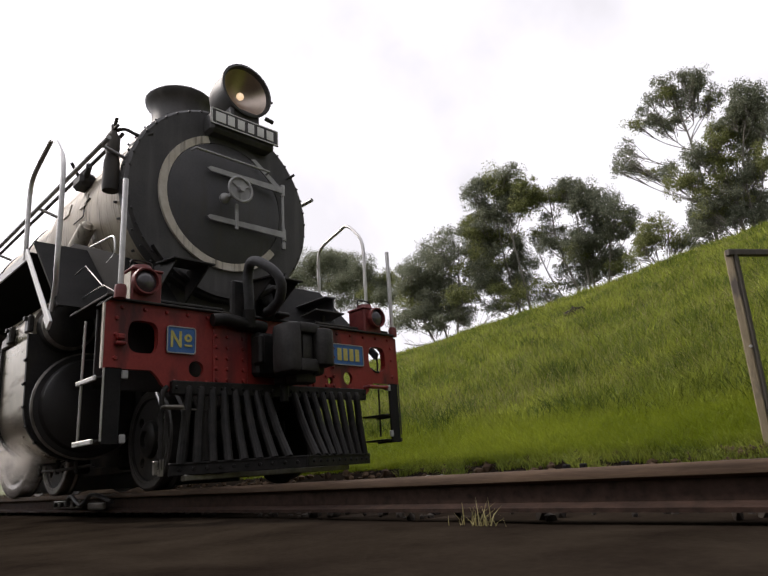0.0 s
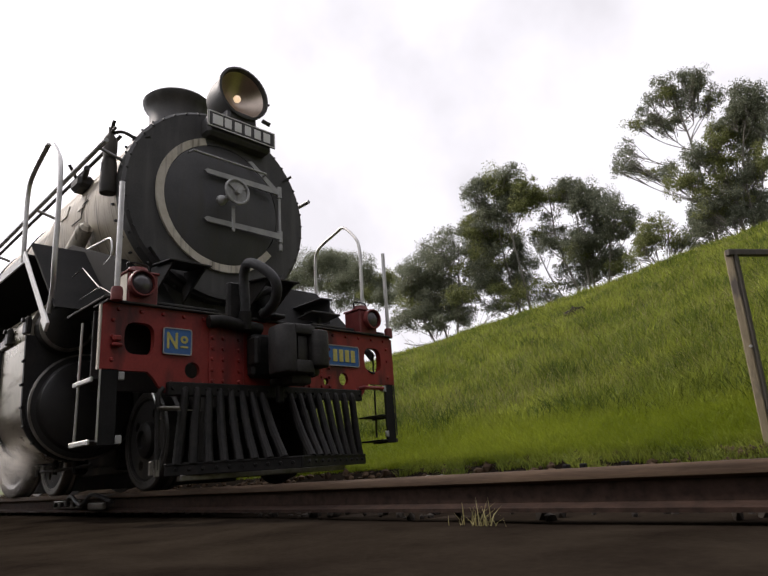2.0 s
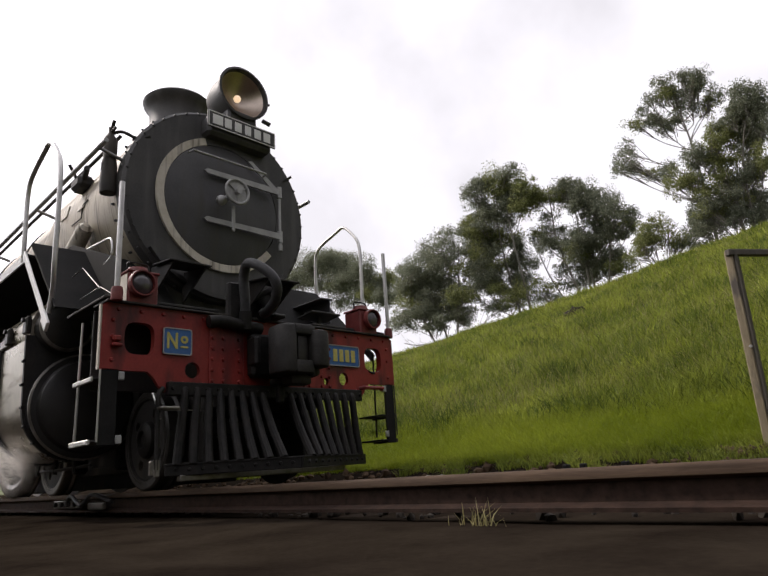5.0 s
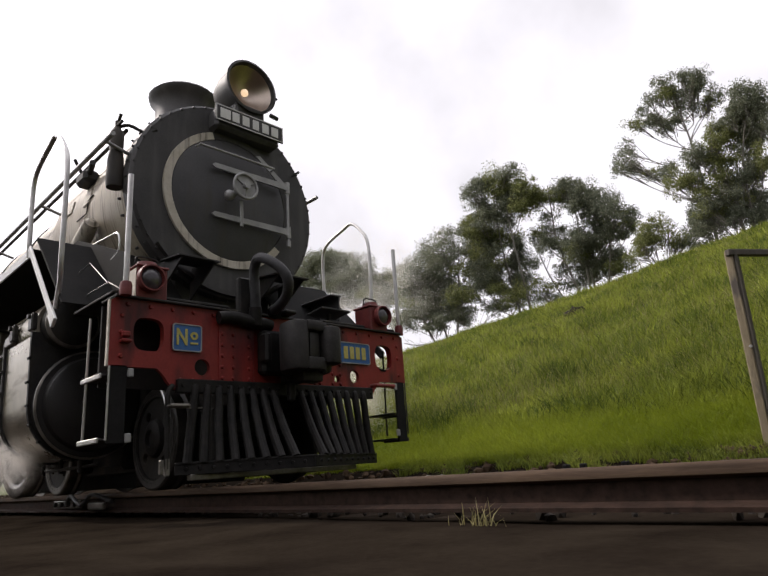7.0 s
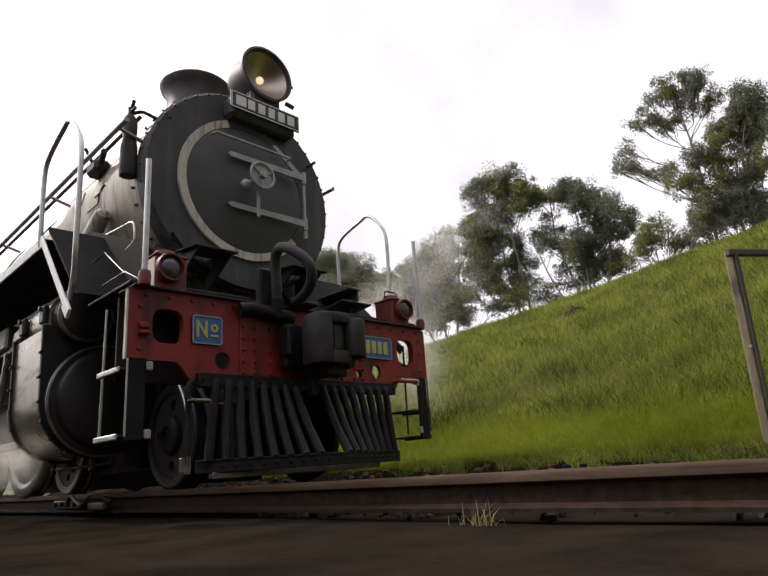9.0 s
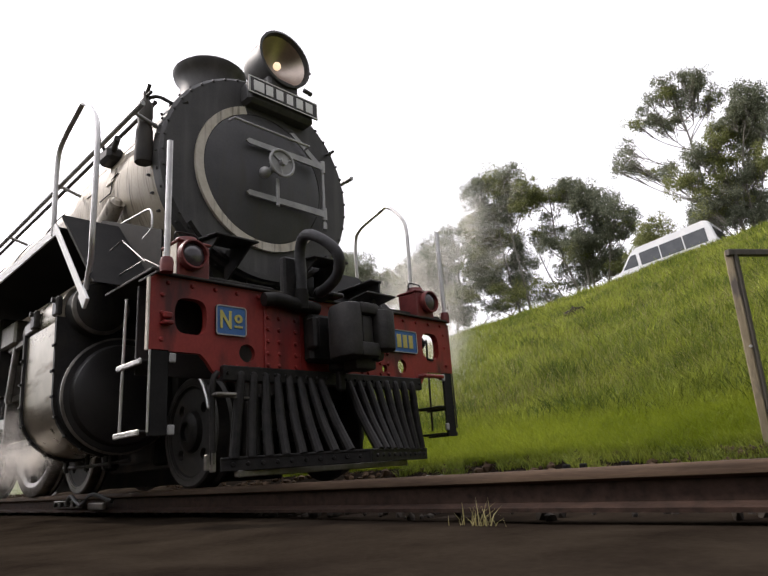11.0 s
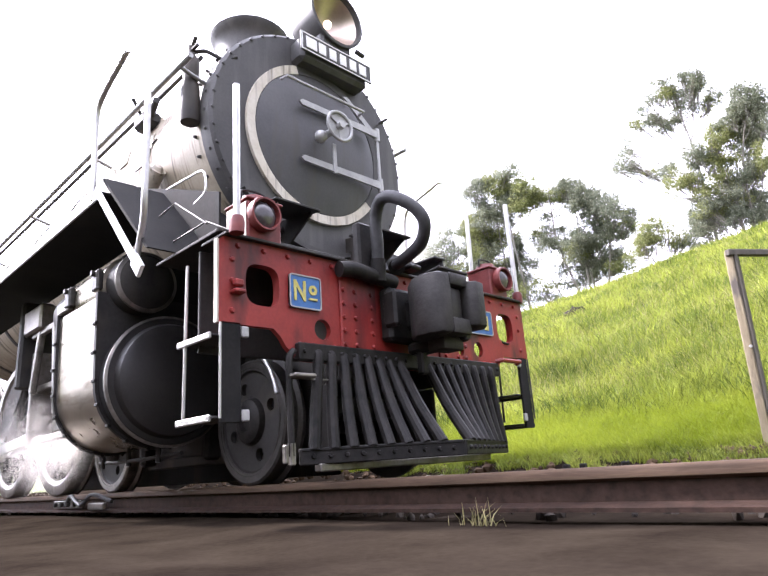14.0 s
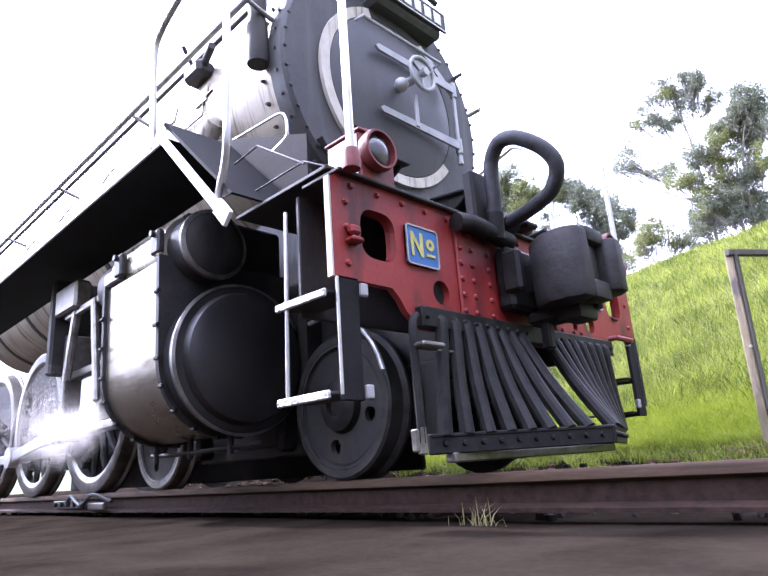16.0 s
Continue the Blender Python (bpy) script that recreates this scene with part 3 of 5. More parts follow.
def make_plates():
    for name, y, z, w, h in (("letter_plate", -0.745, 0.9, 0.098, 0.086), ("numeral_plate", 0.655, 0.908, 0.165, 0.083)):
        bm = B()
        plate(bm, rounded(y, z, w, h), [], 0.008, at_x(0.004))
        p = part(name, bm, M_BLUE, LOCO, "blue enamel plate with yellow characters and a pale rim")
        bm = B()
        plate(bm, rounded(y, z, w, h), [rounded(y, z, w - 0.007, h - 0.007, 0.012)], 0.013, at_x(0.004))
        part("rim", bm, M_BAR, p)
        if w < 0.12:
            bm = text_mesh("N", 0.142)
            bmesh.ops.scale(bm, vec=(0.74, 1, 1), verts=bm.verts)
            bmesh.ops.transform(bm, matrix=at_x(0.014, y - 0.036, z - 0.002), verts=bm.verts)
            part("letter", bm, M_YELLOW, p, smooth=0)
            bm = text_mesh("o", 0.092)
            bmesh.ops.transform(bm, matrix=at_x(0.014, y + 0.045, z + 0.022), verts=bm.verts)
            part("letter", bm, M_YELLOW, p, smooth=0)
            bm = B()
            box(bm, (0.015, y + 0.045, z - 0.033), (0.006, 0.052, 0.012), 0.001)
            part("underline", bm, M_YELLOW, p)
        else:
            for k in range(4):
                bm = B()
                box(bm, (0.015, y + 0.062 * (k - 1.5) + 0.004, z), (0.006, 0.044, 0.098), 0.003)
                part("character_bar", bm, M_YELLOW, p)


def make_lamps():
    for s in (-1, 1):
        y0 = -0.985 if s < 0 else 0.94
        bm = B()
        box(bm, (-0.07, y0, 1.21), (0.19, 0.19, 0.20), 0.008)
        lamp = part("marker_lamp", bm, M_LAMPRED, LOCO, "dull red marker lamp on the beam")
        bm = B()
        box(bm, (-0.07, y0, 1.318), (0.205, 0.205, 0.014), 0.004)
        rod(bm, (-0.07, y0, 1.32), (-0.07, y0, 1.365), 0.075, 0.06, 16)
        part("cap", bm, M_LAMPRED, lamp)
        bm = B()
        tube(bm, smooth_path([(-0.07, y0 - 0.07, 1.345), (-0.07, y0 - 0.065, 1.395), (-0.07, y0, 1.405), (-0.07, y0 + 0.065, 1.395), (-0.07, y0 + 0.07, 1.345)]), 0.006, seg=6)
        part("handle", bm, M_IRON, lamp)
        bm = B()
        lathe(bm, [(0.070, 0.0), (0.082, 0.0), (0.087, 0.03), (0.082, 0.05), (0.073, 0.05), (0.069, 0.02)], at_x(0.025, y0 + 0.02 * s, 1.235), 28)
        part("lens_rim", bm, M_LAMPRED, lamp)
        bm = B()
        lathe(bm, [(0.072, 0.02), (0.055, 0.036), (0.03, 0.046), (0, 0.05)], at_x(0.025, y0 + 0.02 * s, 1.235), 28)
        part("lens", bm, M_LENS, lamp, "dark domed glass lens")
        # sunlight on the lamp's left side, put in as a cream panel
        if s < 0:
            bm = B()
            box(bm, (-0.07, y0 - 0.0985, 1.205), (0.17, 0.004, 0.19), 0.001)
            part("sunlit_side_panel", bm, M_CREAM, lamp, "side panel coloured cream for the sunlit face")
        bm = B()
        px, py = (0.058, -1.16) if s < 0 else (0.0, 1.195)
        rod(bm, (px, py, 1.15), (px, py, 1.875), 0.0165, seg=14)
        pole = part("upright_pole", bm, M_CHROME, LOCO, "polished upright pole")
        bm = B()
        lathe(bm, [(0, 1.105), (0.034, 1.105), (0.036, 1.16), (0.03, 1.185), (0.02, 1.19), (0, 1.19)], Matrix.Translation((px, py, 0)), 18)
        part("socket", bm, M_LAMPRED, pole)


def make_steps():
    for s in (-1, 1):
        bm = B()
        box(bm, (-0.01, s * 1.155, 0.49 if s < 0 else 0.47), (0.02, 0.10, 0.44 if s < 0 else 0.48), 0.004)
        part("step_hanger", bm, M_DECK, LOCO)
        # black tread body for its shaded underside, bright edge for the sunlit left
        for z in ((0.645, 0.292) if s < 0 else (0.45, 0.25)):
            bm = B()
            box(bm, (-0.17, s * 1.155, z + 0.004), (0.29, 0.16, 0.012), 0.003)
            tread = part("step_tread", bm, M_BLACK, LOCO)
            bm = B()
            box(bm, (-0.17, s * 1.242, z), (0.295, 0.014, 0.03), 0.005)
            part("nosing", bm, M_TREAD if s < 0 else M_BLACK, tread, "bright worn step edge" if s < 0 else "")
        # rods bright on the sunlit left, black on the shaded right
        bm = B()
        rod(bm, (-0.265, s * 1.235, 0.29), (-0.25, s * 1.235, 1.02), 0.008)
        rod(bm, (0.003, s * 1.21, 0.29), (0.003, s * 1.21, 0.70), 0.006)
        part("step_rod", bm, M_CHROME if s < 0 else M_BLACK, LOCO)
        for z in (0.30, 0.665):
            bm = B()
            box(bm, (0.008, s * 1.09, z), (0.02, 0.035, 0.05), 0.005)
            part("hanger_lug", bm, M_BAR, LOCO)


def make_pilot():
    bm = B()
    box(bm, (0.012, 0, 0.60), (0.05, 1.62, 0.085), 0.006)
    part("pilot_top_bar", bm, M_IRON, LOCO)
    tip, end = Vector((0.36, -0.055, 0.115)), 0.80
    for s in (-1, 1):
        a, b = Vector((0.02, s * end, 0.115)), tip
        d = (b - a)
        m = Matrix.Rotation(math.atan2(d.y, d.x), 4, "Z")
        bm = B()
        box(bm, (a + b) / 2, (d.length + 0.03, 0.024, 0.075), 0.005, m)
        box(bm, (a + b) / 2 + Vector((-0.02, 0, 0.03)), (d.length, 0.07, 0.014), 0.003, m)
        bar = part("pilot_bottom_bar", bm, M_IRON, LOCO, "dark riveted bottom bar of the cowcatcher")
        bm = B()
        nrm = Vector((d.y, -d.x, 0)).normalized()
        if nrm.x < 0:
            nrm = -nrm
        for k in range(10):
            q = a + d * (0.06 + 0.096 * k) + nrm * 0.011
            rod(bm, q, q + nrm * 0.014, 0.013, 0.008, 8)
            q = Vector((0.036, s * (0.08 + 0.078 * k), 0.60))
            rod(bm, q, q + Vector((0.014, 0, 0)), 0.013, 0.008, 8)
        tagged(part("rivets", bm, M_IRON, bar), kind="stuff")
        for k in range(8):
            t = k / 7
            top = Vector((0.035, s * (0.70 - 0.585 * t) - 0.01 * t, 0.565))
            foot = a + d * (0.07 + 0.79 * t) + Vector((0, 0, 0.03))
            mid = top.lerp(foot, 0.52) + Vector((-0.012 * (0.4 + t), 0, 0.0))
            bm = B()
            tube(bm, smooth_path([top + Vector((-0.01, 0, 0.03)), top, mid, foot.lerp(mid, 0.08), foot]), 0.025, 0.031, seg=10)
            part("pilot_bar", bm, M_IRON, LOCO)
    bm = B()
    box(bm, (0.05, -0.09, 0.064), (0.05, 1.30, 0.038), 0.006)
    part("guard_bar", bm, M_TYRE, LOCO, "scraped flat steel bar under the cowcatcher")
    for y in (-0.62, 0.36):
        bm = B()
        box(bm, (0.04, y, 0.09), (0.03, 0.06, 0.05), 0.004)
        part("guard_bracket", bm, M_IRON, LOCO)
    for s in (-1,):
        bm = B()
        tube(bm, smooth_path([(0.03, s * 0.84, 0.60), (0.035, s * 0.87, 0.56), (0.035, s * 0.875, 0.45), (0.035, s * 0.87, 0.12)]), 0.016)
        pipe = part("guard_pipe", bm, M_IRON, LOCO)
        bm = B()
        box(bm, (0.035, s * 0.87, 0.13), (0.03, 0.028, 0.10), 0.005)
        box(bm, (0.035, s * 0.905, 0.13), (0.03, 0.02, 0.08), 0.005)
        part("foot", bm, M_TYRE, pipe)
        bm = B()
        box(bm, (0.06, s * 0.82, 0.475), (0.07, 0.13, 0.022), 0.008)
        box(bm, (0.045, s * 0.68, 0.466), (0.012, 0.16, 0.008), 0.002)
        part("toe_step", bm, M_TYRE, LOCO)
        # bright arc tube added for the highlight along the wheel's rim
        bm = B()
        arc = [(-0.716 + 0.42 * math.sin(a), s * 0.70, 0.36 + 0.40 * math.cos(a)) for a in np.linspace(-0.2, 1.35, 10)]
        tube(bm, arc, 0.012)
        part("wheel_rim_highlight", bm, M_CHROME if s < 0 else M_IRON, LOCO)


def casting(bm, outline, y0, z0, z1, bev):
    """A heavy cast block: a plan outline in (x, y) drawn up from z0 to z1, all its edges rounded."""
    tmp = bmesh.new()
    tmp.faces.new([tmp.verts.new((x, y0 + y, z0)) for x, y in outline])
    g = bmesh.ops.extrude_face_region(tmp, geom=list(tmp.faces))
    bmesh.ops.translate(tmp, vec=(0, 0, z1 - z0), verts=[e for e in g["geom"] if isinstance(e, bmesh.types.BMVert)])
    bmesh.ops.bevel(tmp, geom=list(tmp.edges), offset=bev, segments=2, profile=0.5, affect="EDGES")
    me = bpy.data.meshes.new("tmp")
    tmp.to_mesh(me)
    tmp.free()
    bm.from_mesh(me)
    bpy.data.meshes.remove(me)


def make_coupler():
    y0, z0 = -0.03, 0.842
    bm = B()
    box(bm, (0.10, y0, z0), (0.22, 0.17, 0.17), 0.02)
    c = part("coupler", bm, M_IRON, LOCO, "heavy black cast-iron knuckle coupler")
    bm = B()
    casting(bm, [(0.13, -0.10), (0.24, -0.185), (0.34, -0.195), (0.415, -0.165), (0.432, -0.08), (0.36, -0.065), (0.36, 0.05), (0.33, 0.06), (0.33, 0.19), (0.24, 0.195), (0.13, 0.10)], y0, z0 - 0.165, z0 + 0.165, 0.028)
    part("coupler_head", bm, M_CAST, c)
    for name, at, size in (("upper_lug", (0.39, y0 - 0.02, z0 + 0.128), (0.085, 0.15, 0.07)), ("lower_lug", (0.39, y0 - 0.02, z0 - 0.122), (0.085, 0.15, 0.085)),
                           ("chin", (0.27, y0 + 0.02, z0 - 0.19), (0.12, 0.17, 0.07)), ("top_pad", (0.27, y0 + 0.10, z0 + 0.17), (0.11, 0.12, 0.035))):
        bm = B()
        box(bm, at, size, 0.015, None, 2)
        part(name, bm, M_CAST, c)
    bm = B()
    casting(bm, [(0.33, 0.04), (0.44, 0.036), (0.475, 0.07), (0.47, 0.14), (0.42, 0.192), (0.33, 0.192)], y0, z0 - 0.118, z0 + 0.128, 0.014)
    part("knuckle", bm, M_CAST, c)
    bm = B()
    box(bm, (0.375, y0 - 0.015, z0 + 0.005), (0.05, 0.085, 0.17), 0.012, None, 2)
    part("lock", bm, M_WHEEL, c, "worn lock face")
    bm = B()
    rod(bm, (0.33, y0 + 0.10, z0 - 0.17), (0.33, y0 + 0.10, z0 + 0.18), 0.026)
    part("pivot_pin", bm, M_IRON, c)
    bm = B()
    box(bm, (0.05, y0, z0), (0.09, 0.42, 0.30), 0.02)
    box(bm, (0.10, y0 - 0.2, z0 + 0.02), (0.10, 0.05, 0.20), 0.015)
    box(bm, (0.10, y0 + 0.2, z0 + 0.02), (0.10, 0.05, 0.20), 0.015)
    part("striker_casting", bm, M_IRON, LOCO)
    bm = B()
    box(bm, (0.16, y0, 0.66), (0.22, 0.12, 0.07), 0.02)
    box(bm, (0.13, y0 - 0.02, 0.59), (0.05, 0.05, 0.16), 0.01)
    part("uncoupling_gear", bm, M_IRON, LOCO)
    bm = B()
    pts = smooth_path([(0.06, -0.28, 1.03), (0.08, -0.29, 1.14), (0.095, -0.30, 1.22), (0.115, -0.32, 1.36), (0.175, -0.34, 1.435), (0.26, -0.35, 1.43), (0.345, -0.32, 1.375),
                       (0.395, -0.28, 1.31), (0.40, -0.25, 1.244), (0.34, -0.22, 1.172), (0.206, -0.17, 1.150), (0.084, -0.13, 1.146), (0.03, -0.11, 1.15)], 8)
    tube(bm, pts, 0.034, seg=14, ribs=0.035)
    hose = part("air_hose", bm, M_RUBBER, LOCO, "thick ribbed black rubber brake hose")
    bm = B()
    tube(bm, smooth_path([(0.05, -0.55, 1.045), (0.06, -0.45, 1.055), (0.06, -0.3, 1.04), (0.05, -0.15, 1.035)]), 0.042, seg=14)
    rod(bm, (0.06, -0.28, 1.02), (0.08, -0.29, 1.14), 0.047, 0.042)
    box(bm, (0.02, -0.33, 1.20), (0.06, 0.13, 0.30), 0.012)
    part("hose_fitting", bm, M_IRON, hose)
    bm = B()
    rod(bm, (0.06, -0.12, 1.13), (0.0, -0.08, 1.17), 0.05, 0.04)
    box(bm, (0.06, -0.02, 1.135), (0.12, 0.1, 0.03), 0.01)
    part("hose_dummy", bm, M_IRON, hose)


def make_smokebox():
    c = (0, SMOKE_Y, SMOKE_Z)
    bm = B()
    lathe(bm, [(0.60, 0.12), (0.852, 0.12), (0.876, 0.10), (0.88, 0.0), (0.86, 0.0)], at_x(-0.92, SMOKE_Y, SMOKE_Z), 72)
    front = part("smokebox_front", bm, M_SOOT, LOCO, "sooty black smokebox front")
    bm = B()
    lathe(bm, [(0.60, 0), (0.868, 0), (0.868, 1.62), (0.60, 1.62)], at_x(-2.54, SMOKE_Y, SMOKE_Z), 72)
    part("smokebox_wrapper", bm, M_CLAD, LOCO, "weathered pale wrapper with rust streaks")
    bm = B()
    lathe(bm, [(0, 0), (0.80, 0), (0.80, 5.0), (0, 5.0)], at_x(-7.54, SMOKE_Y, SMOKE_Z), 64)
    boiler = part("boiler", bm, M_CLAD, LOCO, "weathered boiler cladding")
    for x in (-2.6, -3.7, -4.8, -5.9, -7.0):
        bm = B()
        lathe(bm, [(0.80, 0), (0.812, 0.005), (0.812, 0.065), (0.80, 0.07)], at_x(x, SMOKE_Y, SMOKE_Z), 64)
        part("boiler_band", bm, M_BLACK, boiler)
    bm = B()
    ring_of(bm, 44, 0.852, -0.805, SMOKE_Y, SMOKE_Z, 0.013, 0.014)
    for k in range(40):
        a = 2 * math.pi * k / 40
        for x in (-0.86, -1.0):
            d = Vector((0, math.cos(a), math.sin(a)))
            p = Vector((x, SMOKE_Y, SMOKE_Z)) + d * 0.864
            rod(bm, p, p + d * 0.026, 0.014, 0.009, 6)
    tagged(part("rivets", bm, M_SOOT, front), kind="stuff")
    for name, a0, a1, m, lab in (("door_ring", 108, 322, M_CREAM, "worn cream paint round the door"), ("door_ring_dark", -38, 108, M_SOOT, "")):
        bm = B()
        arc = [radians(a) for a in np.linspace(a0, a1, 60)]
        out = [(SMOKE_Y + 0.616 * math.cos(a), SMOKE_Z + 0.616 * math.sin(a)) for a in arc]
        out += [(SMOKE_Y + 0.550 * math.cos(a), SMOKE_Z + 0.550 * math.sin(a)) for a in arc[::-1]]
        plate(bm, out, [], 0.026, at_x(-0.80))
        part(name, bm, m, front, lab)
    bm = B()
    lathe(bm, [(0.55, 0), (0.545, 0.02), (0.40, 0.055), (0.2, 0.075), (0, 0.08)], at_x(-0.795, SMOKE_Y, SMOKE_Z), 64)
    door = part("smokebox_door", bm, M_DOOR, LOCO, "dark grey dished smokebox door")
    for z in (2.565, 2.125):
        bm = B()
        out = [(-0.16, z - 0.022), (-0.185, z), (-0.16, z + 0.022), (0.3, z + 0.026), (0.585, z + 0.03), (0.585, z - 0.03), (0.3, z - 0.026)]
        plate(bm, out, [], 0.018, at_x(-0.70))
        part("hinge_strap", bm, M_BAR, door, "grey hinge strap")
    bm = B()
    rod(bm, (-0.70, 0.588, 2.02), (-0.70, 0.588, 2.62), 0.013)
    for z in (2.565, 2.125):
        rod(bm, (-0.70, 0.588, z - 0.055), (-0.70, 0.588, z + 0.055), 0.024)
    rod(bm, (-0.70, 0.588, 1.99), (-0.70, 0.588, 2.05), 0.02)
    part("hinge_pin", bm, M_BAR, door)
    bm = B()
    out = [(0.27, 2.80), (0.31, 2.815), (0.58, 2.62), (0.58, 2.55)]
    plate(bm, out, [], 0.014, at_x(-0.735))
    part("gusset", bm, M_BAR, door)
    bm = B()
    tube(bm, [(-0.72, -0.315, 2.70), (-0.66, -0.31, 2.70), (-0.66, 0.42, 2.695), (-0.72, 0.425, 2.695)], 0.011)
    part("grab_rail", bm, M_BAR, door)
    wx, wy, wz = -0.505, 0.02, 2.35
    bm = B()
    loop = [(wx, wy + 0.108 * math.cos(a), wz + 0.108 * math.sin(a)) for a in np.linspace(0, 2 * math.pi, 33)]
    tube(bm, loop, 0.0125, seg=8)
    wheel = part("door_handwheel", bm, M_BAR, door, "grey round handwheel")
    bm = B()
    for k in range(3):
        a = 2 * math.pi * k / 3 + 0.5
        rod(bm, (wx, wy, wz), (wx, wy + 0.1 * math.cos(a), wz + 0.1 * math.sin(a)), 0.007, seg=6)
    rod(bm, (wx - 0.012, wy, wz), (wx - 0.006, wy, wz), 0.1, seg=32)
    rod(bm, (-0.74, wy, wz), (-0.47, wy, wz), 0.028)
    part("hub", bm, M_BAR, wheel)
    bm = B()
    bmesh.ops.create_uvsphere(bm, u_segments=14, v_segments=10, radius=0.045, matrix=Matrix.Translation((-0.60, -0.075, 2.28)))
    box(bm, (-0.585, 0.03, 2.135), (0.016, 0.03, 0.23), 0.004)
    part("dart_handle", bm, M_BAR, door)
    bm = B()
    rod(bm, (-0.79, 0.71, 2.76), (-0.72, 0.75, 2.79), 0.012)
    part("door_stop", bm, M_SOOT, front)
    # chimney
    bm = B()
    lathe(bm, [(0.46, -0.04), (0.36, 0.07), (0.295, 0.18), (0.27, 0.38), (0.275, 0.47), (0.305, 0.535), (0.33, 0.56), (0.34, 0.60), (0.31, 0.63), (0.24, 0.63), (0.23, 0.3)],
          Matrix.Translation((-1.62, 0.025, 3.115)), 48)
    part("chimney", bm, M_SOOT, LOCO, "short black chimney with flared rim")
    # saddle, apron and frames
    bm = B()
    box(bm, (-1.65, SMOKE_Y, 1.35), (1.5, 0.95, 0.75), 0.04)
    part("saddle", bm, M_SOOT, LOCO)
    bm = B()
    plate(bm, [(-0.12, 1.15), (-0.12, 1.135), (-1.05, 1.40), (-1.05, 1.42)], [], 1.5, at_y(0, -0.42, 0))
    part("apron", bm, M_BLACK, LOCO)
    bm = B()
    arc = [radians(a) for a in np.linspace(215, 322, 40)]
    out = [(SMOKE_Y + 0.80 * math.cos(a), 2.27 + 0.80 * math.sin(a)) for a in arc] + [(SMOKE_Y + 0.765 * math.cos(a), 2.27 + 0.765 * math.sin(a)) for a in arc[::-1]]
    plate(bm, out, [], 0.05, at_x(-0.80))
    part("lower_band", bm, M_SOOT, front)
    bm = B()
    box(bm, (-0.86, 0.90, 1.395), (0.90, 0.014, 0.21), 0.003)
    box(bm, (-0.86, 0.86, 1.505), (0.92, 0.12, 0.014), 0.003)
    part("deck_valance", bm, M_DOOR, LOCO)
    for y in (-0.42, 0.42):         # two footsteps on gussets below the smokebox door
        bm = B()
        box(bm, (-0.58, y, 1.635), (0.30, 0.34, 0.014), 0.003, Matrix.Rotation(0.12, 4, "Y"))
        step = part("smokebox_step", bm, M_BLACK, LOCO)
        for d in (-0.13, 0.13):
            bm = B()
            plate(bm, [(-0.82, 1.40), (-0.82, 1.66), (-0.47, 1.615), (-0.47, 1.60)], [], 0.014, at_y(0, y + d - 0.007, 0))
            part("gusset", bm, M_BLACK, step)
    bm = B()
    box(bm, (-0.16, 0.56, 1.255), (0.2, 0.3, 0.014), 0.003, Matrix.Rotation(-0.1, 4, "Y"))
    box(bm, (-0.16, 0.56, 1.18), (0.03, 0.03, 0.14), 0.004)
    part("deck_bracket", bm, M_BLACK, LOCO)
    bm = B()
    for s in (-1, 1):
        box(bm, (-3.8, s * 0.40, 0.80), (7.5, 0.03, 0.60), 0.006)
    box(bm, (-0.6, 0, 0.72), (0.5, 0.78, 0.4), 0.02)
    box(bm, (-1.6, 0, 0.75), (1.1, 1.1, 0.5), 0.03)
    part("main_frame", bm, M_BLACK, LOCO)
    bm = B()
    box(bm, (-1.65, 0, 0.40), (2.5, 0.7, 0.12), 0.02)
    part("bogie_frame", bm, M_IRON, LOCO)
    for s in (-1, 1):
        bm = B()
        box(bm, (-1.66, s * 0.42, 0.33), (2.9, 0.03, 0.34), 0.01)
        box(bm, (-1.66, s * 0.44, 0.17), (1.2, 0.06, 0.07), 0.01)
        part("bogie_side_frame", bm, M_BLACK, LOCO)
        for x in (-1.2, -2.1):
            bm = B()
            box(bm, (x, s * 0.55, 0.33), (0.07, 0.12, 0.34), 0.02, Matrix.Rotation(0.15 if x > -1.5 else -0.15, 4, "Y"))
            part("brake_block", bm, M_IRON, LOCO)
    # black plate added to keep the space under the locomotive dark
    bm = B()
    box(bm, (-3.9, 0.30, 0.175), (5.8, 0.03, 0.32), 0.01)
    part("underside_shade_plate", bm, M_BLACK, LOCO)
    bm = B()
    box(bm, (-5.2, 0, 0.62), (3.6, 0.72, 0.7), 0.04)
    part("ashpan", bm, M_BLACK, LOCO)


